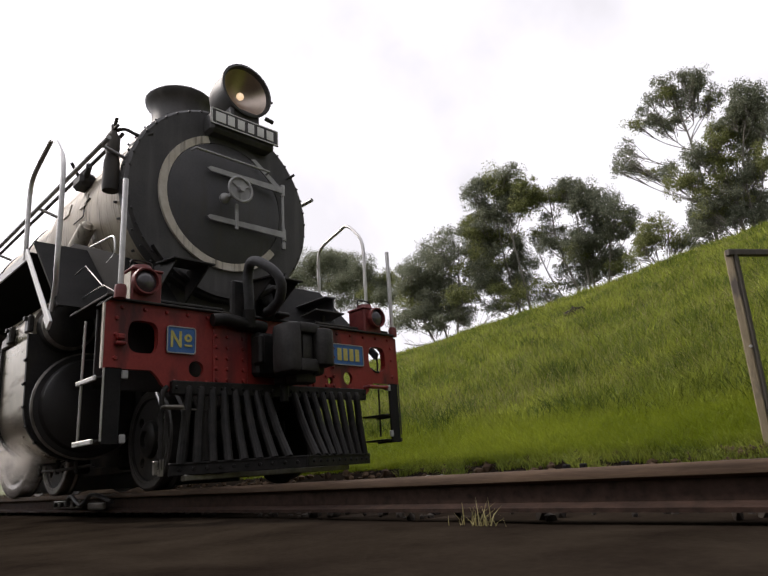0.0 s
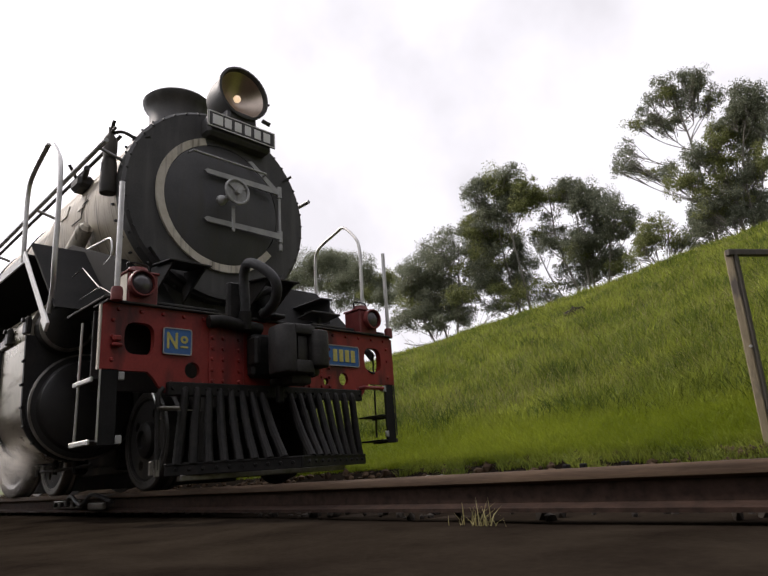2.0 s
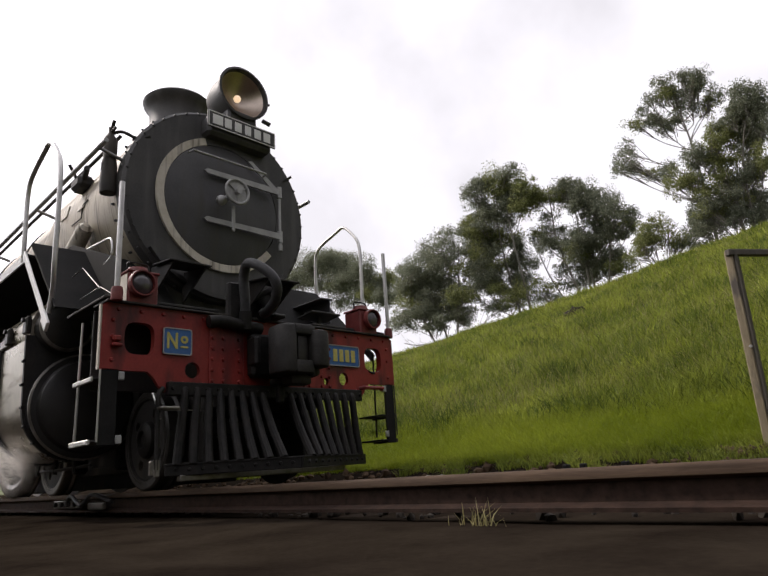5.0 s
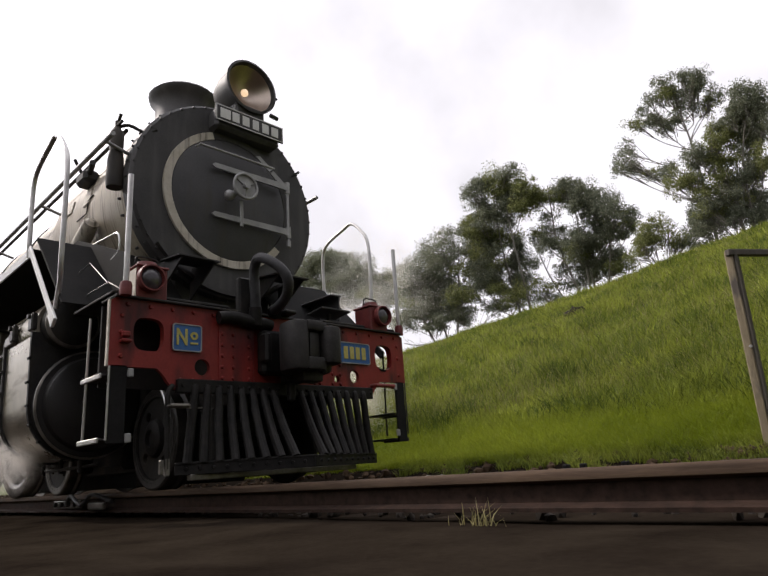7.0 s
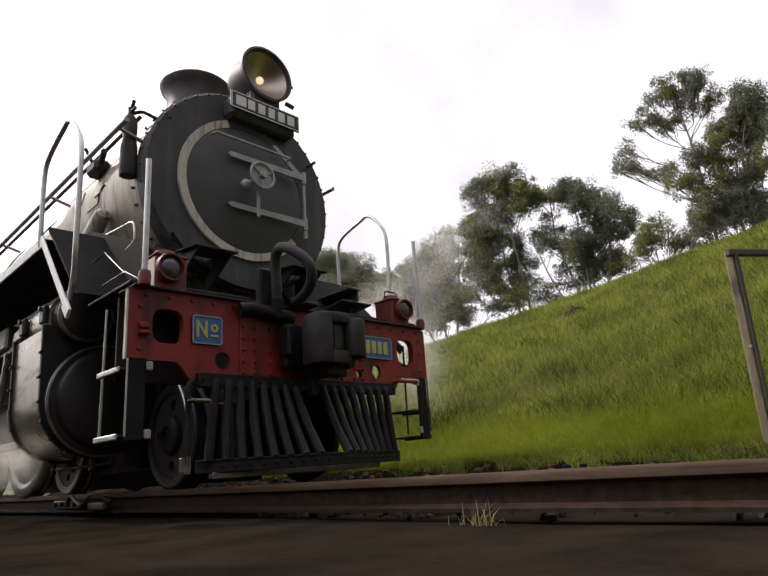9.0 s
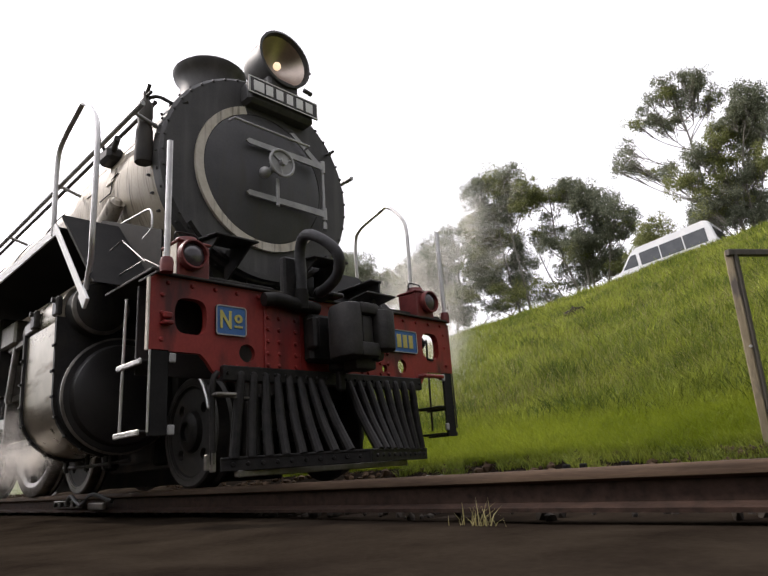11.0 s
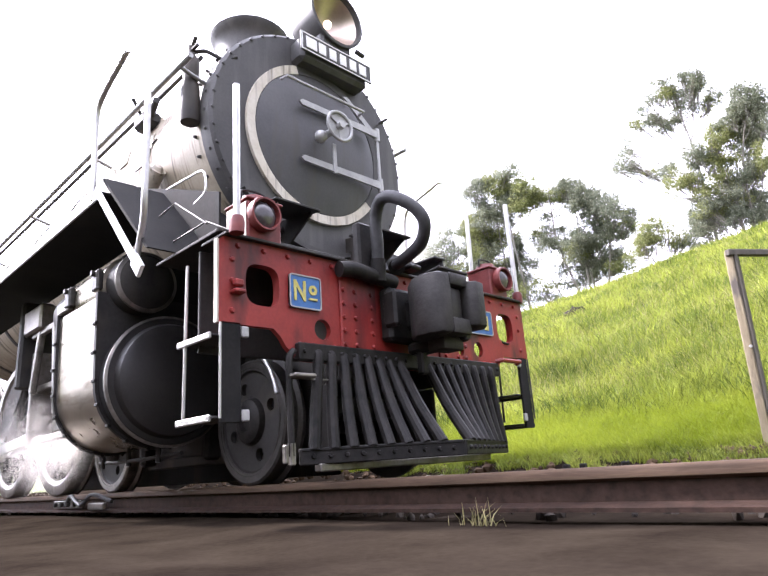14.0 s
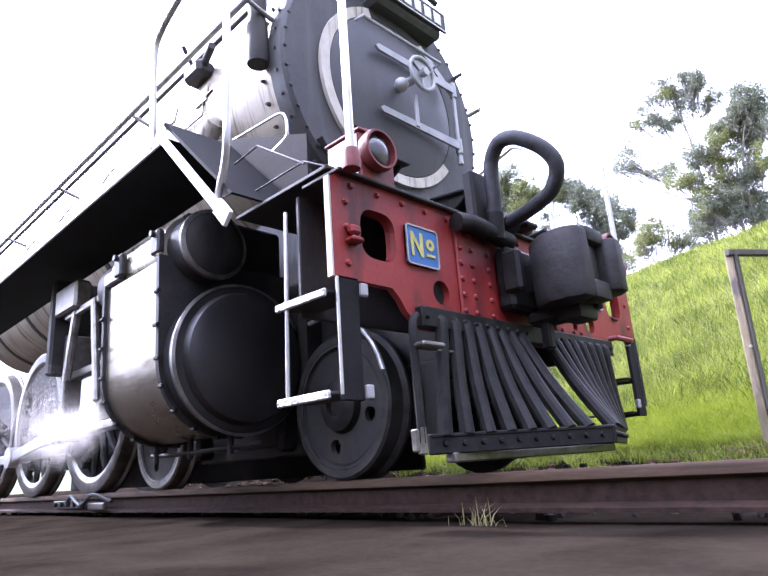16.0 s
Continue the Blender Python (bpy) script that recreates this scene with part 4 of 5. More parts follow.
def make_headlamp():
    y0, z0, x0 = 0.18, 3.435, -0.66
    bm = B()
    lathe(bm, [(0, -0.38), (0.13, -0.36), (0.205, -0.30), (0.232, -0.2), (0.232, -0.02), (0.256, -0.01), (0.26, 0.025), (0.24, 0.03), (0.226, -0.01)], at_x(x0, y0, z0), 44)
    lamp = part("headlamp", bm, M_SOOT, LOCO, "large round black headlamp with warm reflector")
    bm = B()
    lathe(bm, [(0.23, -0.005), (0.19, -0.06), (0.115, -0.13), (0.04, -0.17), (0, -0.175)], at_x(x0, y0, z0), 44)
    part("reflector", bm, M_REFLECTOR, lamp, "warm brassy reflector")
    bm = B()
    bmesh.ops.create_uvsphere(bm, u_segments=12, v_segments=8, radius=0.035, matrix=Matrix.Translation((x0 - 0.1, y0, z0)))
    part("bulb", bm, M_BULB, lamp)
    bm = B()
    box(bm, (-0.84, y0, 3.19), (0.36, 0.30, 0.12), 0.02)
    box(bm, (-0.765, 0.17, 3.03), (0.19, 0.66, 0.20), 0.03)
    part("lamp_bracket", bm, M_SOOT, lamp)
    bm = B()
    rod(bm, (x0 - 0.03, y0 + 0.25, z0 + 0.02), (x0 - 0.03, y0 + 0.31, z0 + 0.02), 0.012)
    part("latch", bm, M_SOOT, lamp)
    bm = B()
    rod(bm, (x0 - 0.03, y0 + 0.23, z0 - 0.18), (x0 - 0.03, y0 + 0.31, z0 - 0.19), 0.02)
    part("hinge", bm, M_SOOT, lamp)
    bm = B()
    box(bm, (-0.655, 0.17, 3.06), (0.014, 0.70, 0.16), 0.002)
    board = part("name_board", bm, M_SOOT, LOCO, "black name board with white border and characters")
    bm = B()
    plate(bm, [(0.17 + u, 3.06 + v) for u, v in ((-0.345, -0.075), (0.345, -0.075), (0.345, 0.075), (-0.345, 0.075))],
          [[(0.17 + u, 3.06 + v) for u, v in ((-0.337, -0.067), (0.337, -0.067), (0.337, 0.067), (-0.337, 0.067))]], 0.004, at_x(-0.648))
    part("border", bm, M_WHITE, board)
    for k, w in enumerate((0.10, 0.07, 0.07, 0.065, 0.07, 0.075)):
        bm = B()
        box(bm, (-0.645, 0.17 - 0.255 + 0.102 * k, 3.06), (0.006, w, 0.094), 0.002)
        part("character_bar", bm, M_WHITE, board)


def make_side(s):
    """Cylinder, platform, handrails and running board of one side."""
    q = lambda x, y, z: (x, s * y, z)
    bm = B()
    low = [(s * (0.88 + 0.365 * math.cos(a)), 0.62 + 0.365 * math.sin(a)) for a in np.linspace(0, -math.pi, 22)]
    plate(bm, low + [(s * 0.505, 1.12), (s * 1.255, 1.12)], [], 0.65, at_x(-1.92))
    cyl = part("cylinder", bm, M_SILVER, LOCO, "polished steel cylinder cladding with stains")
    for x in (-1.945, -1.275):
        bm = B()
        low = [(s * (0.88 + 0.383 * math.cos(a)), 0.62 + 0.383 * math.sin(a)) for a in np.linspace(0, -math.pi, 22)]
        plate(bm, low + [(s * 0.485, 1.14), (s * 1.275, 1.14)], [], 0.03, at_x(x))
        fl = part("cylinder_flange", bm, M_BLACK, cyl)
        bm = B()
        for k in range(7):
            a = -0.35 * k
            p = Vector((x + 0.0, s * (0.88 + 0.383 * math.cos(a)), 0.62 + 0.383 * math.sin(a)))
            rod(bm, p, p + Vector((0.042, 0, 0)), 0.011, seg=6)
        for z in (0.78, 0.95):
            rod(bm, q(x, 1.275, z), q(x + 0.042, 1.275, z), 0.011, seg=6)
        tagged(part("bolts", bm, M_IRON, fl), kind="stuff")
    bm = B()
    lathe(bm, [(0.375, 0), (0.38, 0.03), (0.365, 0.045), (0.335, 0.05), (0.32, 0.09), (0.28, 0.11), (0, 0.125)], at_x(-1.15, s * 0.88, 0.62), 48)
    part("cylinder_cover", bm, M_GLOSS, cyl, "gloss black domed cylinder cover")
    bm = B()
    lathe(bm, [(0, 0), (0.362, 0), (0.362, 0.12), (0, 0.12)], at_x(-1.26, s * 0.88, 0.62), 48)
    part("cylinder_end", bm, M_DECK, cyl)
    bm = B()
    lathe(bm, [(0.37, 0.0), (0.384, 0.008), (0.384, 0.018), (0.37, 0.024)], at_x(-1.125, s * 0.88, 0.62), 48)
    part("cover_ring", bm, M_TYRE, cyl, "dull steel ring round the cylinder cover")
    bm = B()
    lathe(bm, [(0.18, 0), (0.18, 1.05), (0.16, 1.07), (0.10, 1.09), (0, 1.10)], at_x(-2.18, s * 1.04, 1.20), 36)
    part("valve_chest", bm, M_BLACK, cyl)
    bm = B()
    lathe(bm, [(0.18, 0), (0.205, 0.004), (0.205, 0.64), (0.18, 0.644)], at_x(-1.92, s * 1.04, 1.20), 40)
    part("valve_jacket", bm, M_SILVER, cyl, "dented bright sheet round the valve chest")
    bm = B()
    lathe(bm, [(0.165, 0.0), (0.187, 0.008), (0.187, 0.028), (0.165, 0.036)], at_x(-1.145, s * 1.04, 1.20), 36)
    part("valve_cover_ring", bm, M_TYRE, cyl, "dull steel ring round the valve cover")
    for x in (-1.3, -1.75):
        bm = B()
        box(bm, q(x, 1.26, 1.22), (0.09, 0.04, 0.13), 0.01)
        rod(bm, q(x, 1.27, 1.26), q(x, 1.30, 1.26), 0.018, seg=6)
        part("relief_valve", bm, M_WHEEL, cyl)
    bm = B()
    box(bm, q(-1.85, 1.22, 1.18), (0.2, 0.1, 0.08), 0.01)
    part("oil_box", bm, M_TYRE, cyl)
    bm = B()
    box(bm, q(-1.6, 0.83, 1.26), (0.70, 0.60, 0.3), 0.02)
    part("steam_chest", bm, M_DECK, cyl)
    # front platform
    bm = B()
    box(bm, q(-0.36, 0.80, 1.155), (0.62, 0.78, 0.016), 0.003)
    box(bm, q(-0.36, 1.19, 1.15), (0.62, 0.010, 0.016), 0.003)
    part("platform", bm, M_BLACK, LOCO)
    bm = B()
    plate(bm, [(-0.50, 1.17), (-1.12, 1.775), (-1.12, 1.80), (-0.48, 1.17)], [], 0.9, at_y(0, 0.43 if s > 0 else -1.33, 0))
    part("footplate_slope", bm, M_DECK, LOCO)
    # running board
    bm = B()
    box(bm, q(-4.32, 1.10, 1.69), (6.45, 0.52, 0.02), 0.003)
    rb = part("running_board", bm, M_DECK, LOCO)
    bm = B()
    box(bm, q(-4.31, 1.362, 1.675), (6.45, 0.012, 0.07), 0.003)
    part("edge_strip", bm, M_WHITE, rb, "pale running board edge")
    # stay is white on the sunlit left side, black on the shaded right
    bm = B()
    a, b = Vector(q(-1.07, 1.375, 1.69)), Vector(q(-0.48, 1.39, 1.075))
    d = b - a
    m = Matrix.Rotation(math.atan2(-d.z, d.x), 4, "Y")
    box(bm, (a + b) / 2, (d.length, 0.016, 0.045), 0.004, m)
    box(bm, b + Vector((0.03, 0, -0.02)), (0.12, 0.02, 0.07), 0.004, m)
    part("stay_bar", bm, M_WHITE if s < 0 else M_BLACK, LOCO, "diagonal stay coloured white for the sunlit side" if s < 0 else "")
    # hooped handrail
    bm = B()
    hoop = smooth_path([q(-1.12, 1.36, 1.66), q(-1.12, 1.365, 1.85), q(-1.12, 1.37, 2.18), q(-1.05, 1.37, 2.31), q(-0.78, 1.375, 2.40), q(-0.66, 1.375, 2.42), q(-0.52, 1.37, 2.30), q(-0.43, 1.365, 2.14),
                        q(-0.42, 1.36, 1.8), q(-0.43, 1.355, 1.45), q(-0.47, 1.34, 1.32), q(-0.53, 1.33, 1.22), q(-0.55, 1.33, 1.15)], 6)
    bend = Vector((-0.05, 0, 0)) if s < 0 else Vector((-0.10, 0.05, 0.01))
    tube(bm, [p + bend for p in hoop], 0.0165, seg=10)
    part("hooped_handrail", bm, M_CHROME, LOCO, "bent polished steel handrail")
    # rail along the boiler
    bm = B()
    rod(bm, q(-0.75, 0.98, 2.60), q(-7.4, 0.98, 2.60), 0.019)
    rail = part("boiler_handrail", bm, M_BAR, LOCO)
    bm = B()
    for x in (-0.9, -2.4, -3.9, -5.4, -6.9):
        bm = B()
        rod(bm, q(x, 0.80, 2.55), q(x, 0.98, 2.60), 0.014)
        part("rail_stanchion", bm, M_BAR, rail)
    if s < 0:
        bm = B()
        lathe(bm, [(0, 0), (0.06, 0.0), (0.066, 0.04), (0.06, 0.25), (0.048, 0.31), (0.055, 0.37), (0.055, 0.47), (0.035, 0.50), (0.02, 0.53), (0.02, 0.58), (0, 0.58)], Matrix.Translation((-0.96, -0.87, 2.26)), 24)
        pump = part("lubricator", bm, M_BLACK, LOCO, "black bottle-shaped lubricator with tap")
        bm = B()
        rod(bm, (-1.05, -0.87, 2.80), (-0.87, -0.87, 2.80), 0.012)
        rod(bm, (-0.96, -0.87, 2.80), (-0.90, -0.87, 2.88), 0.014)
        tube(bm, smooth_path([(-0.98, -0.86, 2.80), (-0.9, -0.8, 2.8), (-0.83, -0.7, 2.74), (-0.80, -0.62, 2.78)]), 0.014)
        part("tap", bm, M_BLACK, pump)
        bm = B()
        tube(bm, smooth_path([(-1.09, -0.95, 1.815), (-0.835, -0.95, 1.79), (-0.66, -0.95, 1.77), (-0.61, -0.95, 1.72), (-0.60, -0.95, 1.64), (-0.63, -0.95, 1.61), (-0.73, -0.95, 1.589)]), 0.0065)
        part("lubricator_pipe", bm, M_CHROME, LOCO, "thin bright bent pipe")
        bm = B()
        tube(bm, [(-0.75, -1.15, 1.465), (-0.563, -1.15, 1.479), (-0.23, -1.15, 1.25)], 0.005)
        tube(bm, [(-0.88, -1.15, 1.338), (-0.727, -1.15, 1.319), (-0.607, -1.15, 1.261), (-0.233, -1.15, 1.262), (-0.05, -1.12, 1.16)], 0.0045)
        part("platform_pipe", bm, M_WHEEL, LOCO)
        bm = B()
        rod(bm, (-1.74, -0.87, 1.92), (-1.45, -0.85, 2.14), 0.075, 0.062, 20)
        rod(bm, (-1.45, -0.85, 2.14), (-1.43, -0.849, 2.155), 0.05, 0.03, 16)
        part("oil_canister", bm, M_CREAM, LOCO, "pale dented canister on the boiler side")
        # dark side sheet under the smokebox, and patches riveted to the cladding
        bm = B()
        plate(bm, [(-0.45, 1.165), (-0.45, 1.56), (-1.0, 1.785), (-1.42, 1.95), (-1.52, 1.95), (-1.52, 1.70), (-1.10, 1.70), (-0.51, 1.165)], [], 0.012, at_y(0, -0.955, 0))
        part("side_sheet", bm, M_DECK, LOCO)
        for x, a in ((-1.70, 172), (-2.15, 168)):
            bm = B()
            c = Vector((x, SMOKE_Y + 0.872 * math.cos(radians(a)), SMOKE_Z + 0.872 * math.sin(radians(a))))
            box(bm, c, (0.15, 0.008, 0.12), 0.003, Matrix.Rotation(radians(a - 180), 4, "X"))
            part("cladding_patch", bm, M_CREAM, LOCO, "pale patch plate on the cladding")
        bm = B()
        rod(bm, (-0.95, -0.80, 2.78), (-6.9, -0.80, 2.78), 0.016)
        part("boiler_pipe", bm, M_BLACK, LOCO)
        bm = B()
        tube(bm, [(-1.88, -0.822, 2.30), (-1.66, -0.822, 2.30), (-1.66, -0.815, 2.42), (-1.56, -0.812, 2.44)], 0.006, seg=6)
        part("washout_seam", bm, M_IRON, LOCO)
        bm = B()
        box(bm, (-1.75, -0.80, 2.66), (0.22, 0.14, 0.12), 0.03)
        rod(bm, (-1.65, -0.82, 2.68), (-1.48, -0.86, 2.70), 0.025)
        rod(bm, (-1.75, -0.85, 2.70), (-1.75, -0.92, 2.82), 0.014)
        part("clack_valve", bm, M_BLACK, LOCO)
    # inspection clutter under the platform
    bm = B()
    tube(bm, smooth_path([q(-1.0, 0.86, 0.20), q(-1.3, 0.9, 0.19), q(-1.7, 0.9, 0.19), q(-2.1, 0.88, 0.2)]), 0.012)
    for x in (-1.2, -1.6, -2.0):
        rod(bm, q(x, 0.9, 0.16), q(x, 0.9, 0.27), 0.016, seg=8)
    part("drain_pipe", bm, M_IRON, cyl)


M_BULB = bpy.data.materials.new("glowing_bulb")
M_BULB.use_nodes = True
M_BULB.node_tree.nodes["Principled BSDF"].inputs["Emission Color"].default_value = (1.0, 0.72, 0.42, 1)
M_BULB.node_tree.nodes["Principled BSDF"].inputs["Emission Strength"].default_value = 0.8

make_beam()
make_plates()
make_lamps()
make_steps()
make_pilot()
make_coupler()
make_smokebox()
make_headlamp()
make_side(-1)
make_side(1)


# ---------------------------------------------------------------- wheels and rods
def bogie_wheel(s, rim):
    """A disc wheel with lightening holes, its outer face towards s."""
    bm = B()
    m = at_y(0, 0, 0) if s > 0 else Matrix.Rotation(math.pi, 4, "Z") @ at_y(0, 0, 0)
    lathe(bm, [(0.285, -0.055), (0.372, -0.07), (0.374, -0.05), (0.350, -0.035), (0.345, 0.035), (0.332, 0.045), (0.285, 0.042), (0.28, 0.0)], m, 56)
    tyre = mesh_ob("bogie_wheel", bm, rim)
    bm = B()
    holes = [oval(0.20 * math.cos(a), 0.20 * math.sin(a), 0.036, 0.036, 14) for a in (0.3, 1.87, 3.44, 5.01)]
    plate(bm, oval(0, 0, 0.296, 0.296, 48), holes, 0.03, m @ Matrix.Translation((0, 0, -0.005)))
    part("disc", bm, M_BLACK, tyre)
    bm = B()
    lathe(bm, [(0.30, 0.045), (0.285, 0.03), (0.27, 0.026)], m, 48)
    lathe(bm, [(0.135, 0.02), (0.12, 0.055), (0.085, 0.075), (0.06, 0.075), (0.055, 0.05), (0, 0.05)], m, 32)
    part("hub", bm, M_IRON, tyre)
    tagged(tyre, "steel disc bogie wheel")
    tyre.parent = LOCO
    return tyre


def driving_wheel(s):
    m = at_y(0, 0, 0) if s > 0 else Matrix.Rotation(math.pi, 4, "Z") @ at_y(0, 0, 0)
    bm = B()
    lathe(bm, [(0.60, -0.055), (0.71, -0.07), (0.712, -0.05), (0.69, -0.035), (0.683, 0.055), (0.67, 0.062), (0.60, 0.058)], m, 72)
    lathe(bm, [(0.60, -0.05), (0.56, -0.03), (0.56, 0.04), (0.60, 0.055)], m, 72)
    tyre = mesh_ob("driving_wheel", bm, M_TYRE)
    bm = B()
    for k in range(14):
        a = 2 * math.pi * k / 14
        u = Vector((math.cos(a), math.sin(a), 0))
        rod(bm, m @ (u * 0.1), m @ (u * 0.58), 0.036, 0.026, 8)
    part("spokes", bm, M_BLACK, tyre)
    bm = B()
    lathe(bm, [(0.15, -0.05), (0.15, 0.06), (0.1, 0.09), (0, 0.09)], m, 32)
    c = [(0.58 * math.cos(a), 0.58 * math.sin(a)) for a in np.linspace(radians(200), radians(340), 20)]
    plate(bm, c, [], 0.07, m @ Matrix.Translation((0, 0, -0.03)))
    plate(bm, oval(0, 0.2, 0.11, 0.26, 24), [], 0.06, m @ Matrix.Translation((0, 0, 0.0)))
    part("hub_and_counterweight", bm, M_BLACK, tyre)
    bm = B()
    lathe(bm, [(0.055, 0.05), (0.055, 0.20), (0.04, 0.21), (0, 0.21)], m @ Matrix.Translation((0, CRANK, 0)), 20)
    part("crank_pin", bm, M_CHROME, tyre)
    tagged(tyre, "spoked driving wheel with bright tyre")
    tyre.parent = LOCO
    return tyre


CRANK = 0.33
ROLL_R, DRIVE_R = 0.345, 0.683
BOGIE_X, DRIVE_X = (-0.716, -2.60), (-3.756, -5.2, -6.65)
# rear bogie tyres take the brighter steel to stand for sunlight on them
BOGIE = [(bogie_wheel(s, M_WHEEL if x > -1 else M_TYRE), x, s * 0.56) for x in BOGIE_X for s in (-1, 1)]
DRIVERS = [(driving_wheel(s), x, s * 0.56) for x in DRIVE_X for s in (-1, 1)]
for xs, r in ((BOGIE_X, ROLL_R), (DRIVE_X, DRIVE_R)):
    for x in xs:
        bm = B()
        rod(bm, (x, -0.55, r), (x, 0.55, r), 0.08)
        part("axle", bm, M_IRON, LOCO)


def flat_rod(name, length, w, label=""):
    bm = B()
    box(bm, (length / 2, 0, 0), (length, 0.035, w), 0.008)
    for x in (0, length):
        rod(bm, (x, -0.04, 0), (x, 0.04, 0), w * 0.95, seg=20)
    return part(name, bm, M_CHROME, LOCO, label)


COUPLING = [(flat_rod("coupling_rod", DRIVE_X[0] - DRIVE_X[2], 0.085, "bright steel coupling rod"), s) for s in (-1, 1)]
CON_LEN = 2.35
CONNECT = [(flat_rod("connecting_rod", CON_LEN, 0.10, "bright steel connecting rod"), s) for s in (-1, 1)]


def crosshead(s):
    bm = B()
    box(bm, (0, 0, 0.02), (0.32, 0.14, 0.34), 0.02)
    rod(bm, (0.05, 0, 0), (0.95, 0, 0), 0.035)
    return part("crosshead", bm, M_CHROME, LOCO, "bright steel crosshead and piston rod")


CROSS = [(crosshead(s), s) for s in (-1, 1)]
for s in (-1, 1):
    bm = B()
    box(bm, (-3.42, s * 0.88, 0.78), (0.06, 0.2, 0.8), 0.01)
    part("slide_bar_hanger", bm, M_TYRE, LOCO)
    for z in (0.86, 0.44):
        bm = B()
        box(bm, (-2.69, s * 0.90, z), (1.53, 0.10, 0.055), 0.008)
        part("slide_bar", bm, M_TYRE, LOCO, "bright steel slide bar")
    bm = B()
    box(bm, (-2.75, s * 1.0, 1.30), (1.2, 0.04, 0.06), 0.01)
    box(bm, (-3.2, s * 1.0, 1.15), (0.08, 0.05, 0.7), 0.015, Matrix.Rotation(0.25, 4, "Y"))
    box(bm, (-2.7, s * 1.02, 0.95), (0.06, 0.04, 0.75), 0.012, Matrix.Rotation(-0.2, 4, "Y"))
    box(bm, (-3.3, s * 1.0, 1.42), (0.5, 0.12, 0.22), 0.02)
    part("valve_gear", bm, M_TYRE, LOCO, "oily steel valve gear links")
    bm = B()
    box(bm, (-3.5, s * 0.7, 1.25), (0.10, 0.75, 0.75), 0.02)
    part("gear_bracket", bm, M_BLACK, LOCO)


# ---------------------------------------------------------------- trees on the crest
def leaf_cloud(rng, centre, radii, size, cover):
    """One billow of a crown: drooping narrow leaves in small umbrella-shaped puffs over the upper shell of an ellipsoid."""
    k = 20
    d = rng.normal(size=(k, 3))
    d /= np.linalg.norm(d, axis=1)[:, None]
    d[:, 2] = np.where(d[:, 2] < -0.25, -d[:, 2], d[:, 2])
    rad = np.array(radii)
    hub = np.array(centre) + d * rng.uniform(0.3, 1.05, (k, 1)) * rad
    n = int(cover * math.pi * rad[0] * rad[2] / (0.3 * size * size))
    w = rng.integers(0, k, n)
    q = rng.normal(size=(n, 3))
    q /= np.linalg.norm(q, axis=1)[:, None]
    q[:, 2] = np.where(q[:, 2] < 0, q[:, 2] * 0.75, q[:, 2])
    puff = np.array([0.46, 0.46, 0.42]) * np.array([rad[0], rad[1], 0.5 * (rad[0] + rad[2])]) * rng.uniform(0.6, 1.3, (k, 1))
    p = hub[w] + q * rng.uniform(0.1, 1, (n, 1)) ** 0.5 * puff[w]
    ang, tilt = rng.uniform(0, 2 * np.pi, n), rng.uniform(0.2, 1.3, n)
    ax = np.stack([np.cos(ang) * np.cos(tilt), np.sin(ang) * np.cos(tilt), -np.sin(tilt)], -1)
    side = np.cross(ax, rng.normal(size=(n, 3)))
    side /= np.linalg.norm(side, axis=1)[:, None]
    ln = size * rng.uniform(0.6, 1.4, (n, 1))
    wd = ln * rng.uniform(0.22, 0.4, (n, 1))
    return np.stack([p, p + ax * ln * 0.5 + side * wd, p + ax * ln, p + ax * ln * 0.5 - side * wd], 1), hub


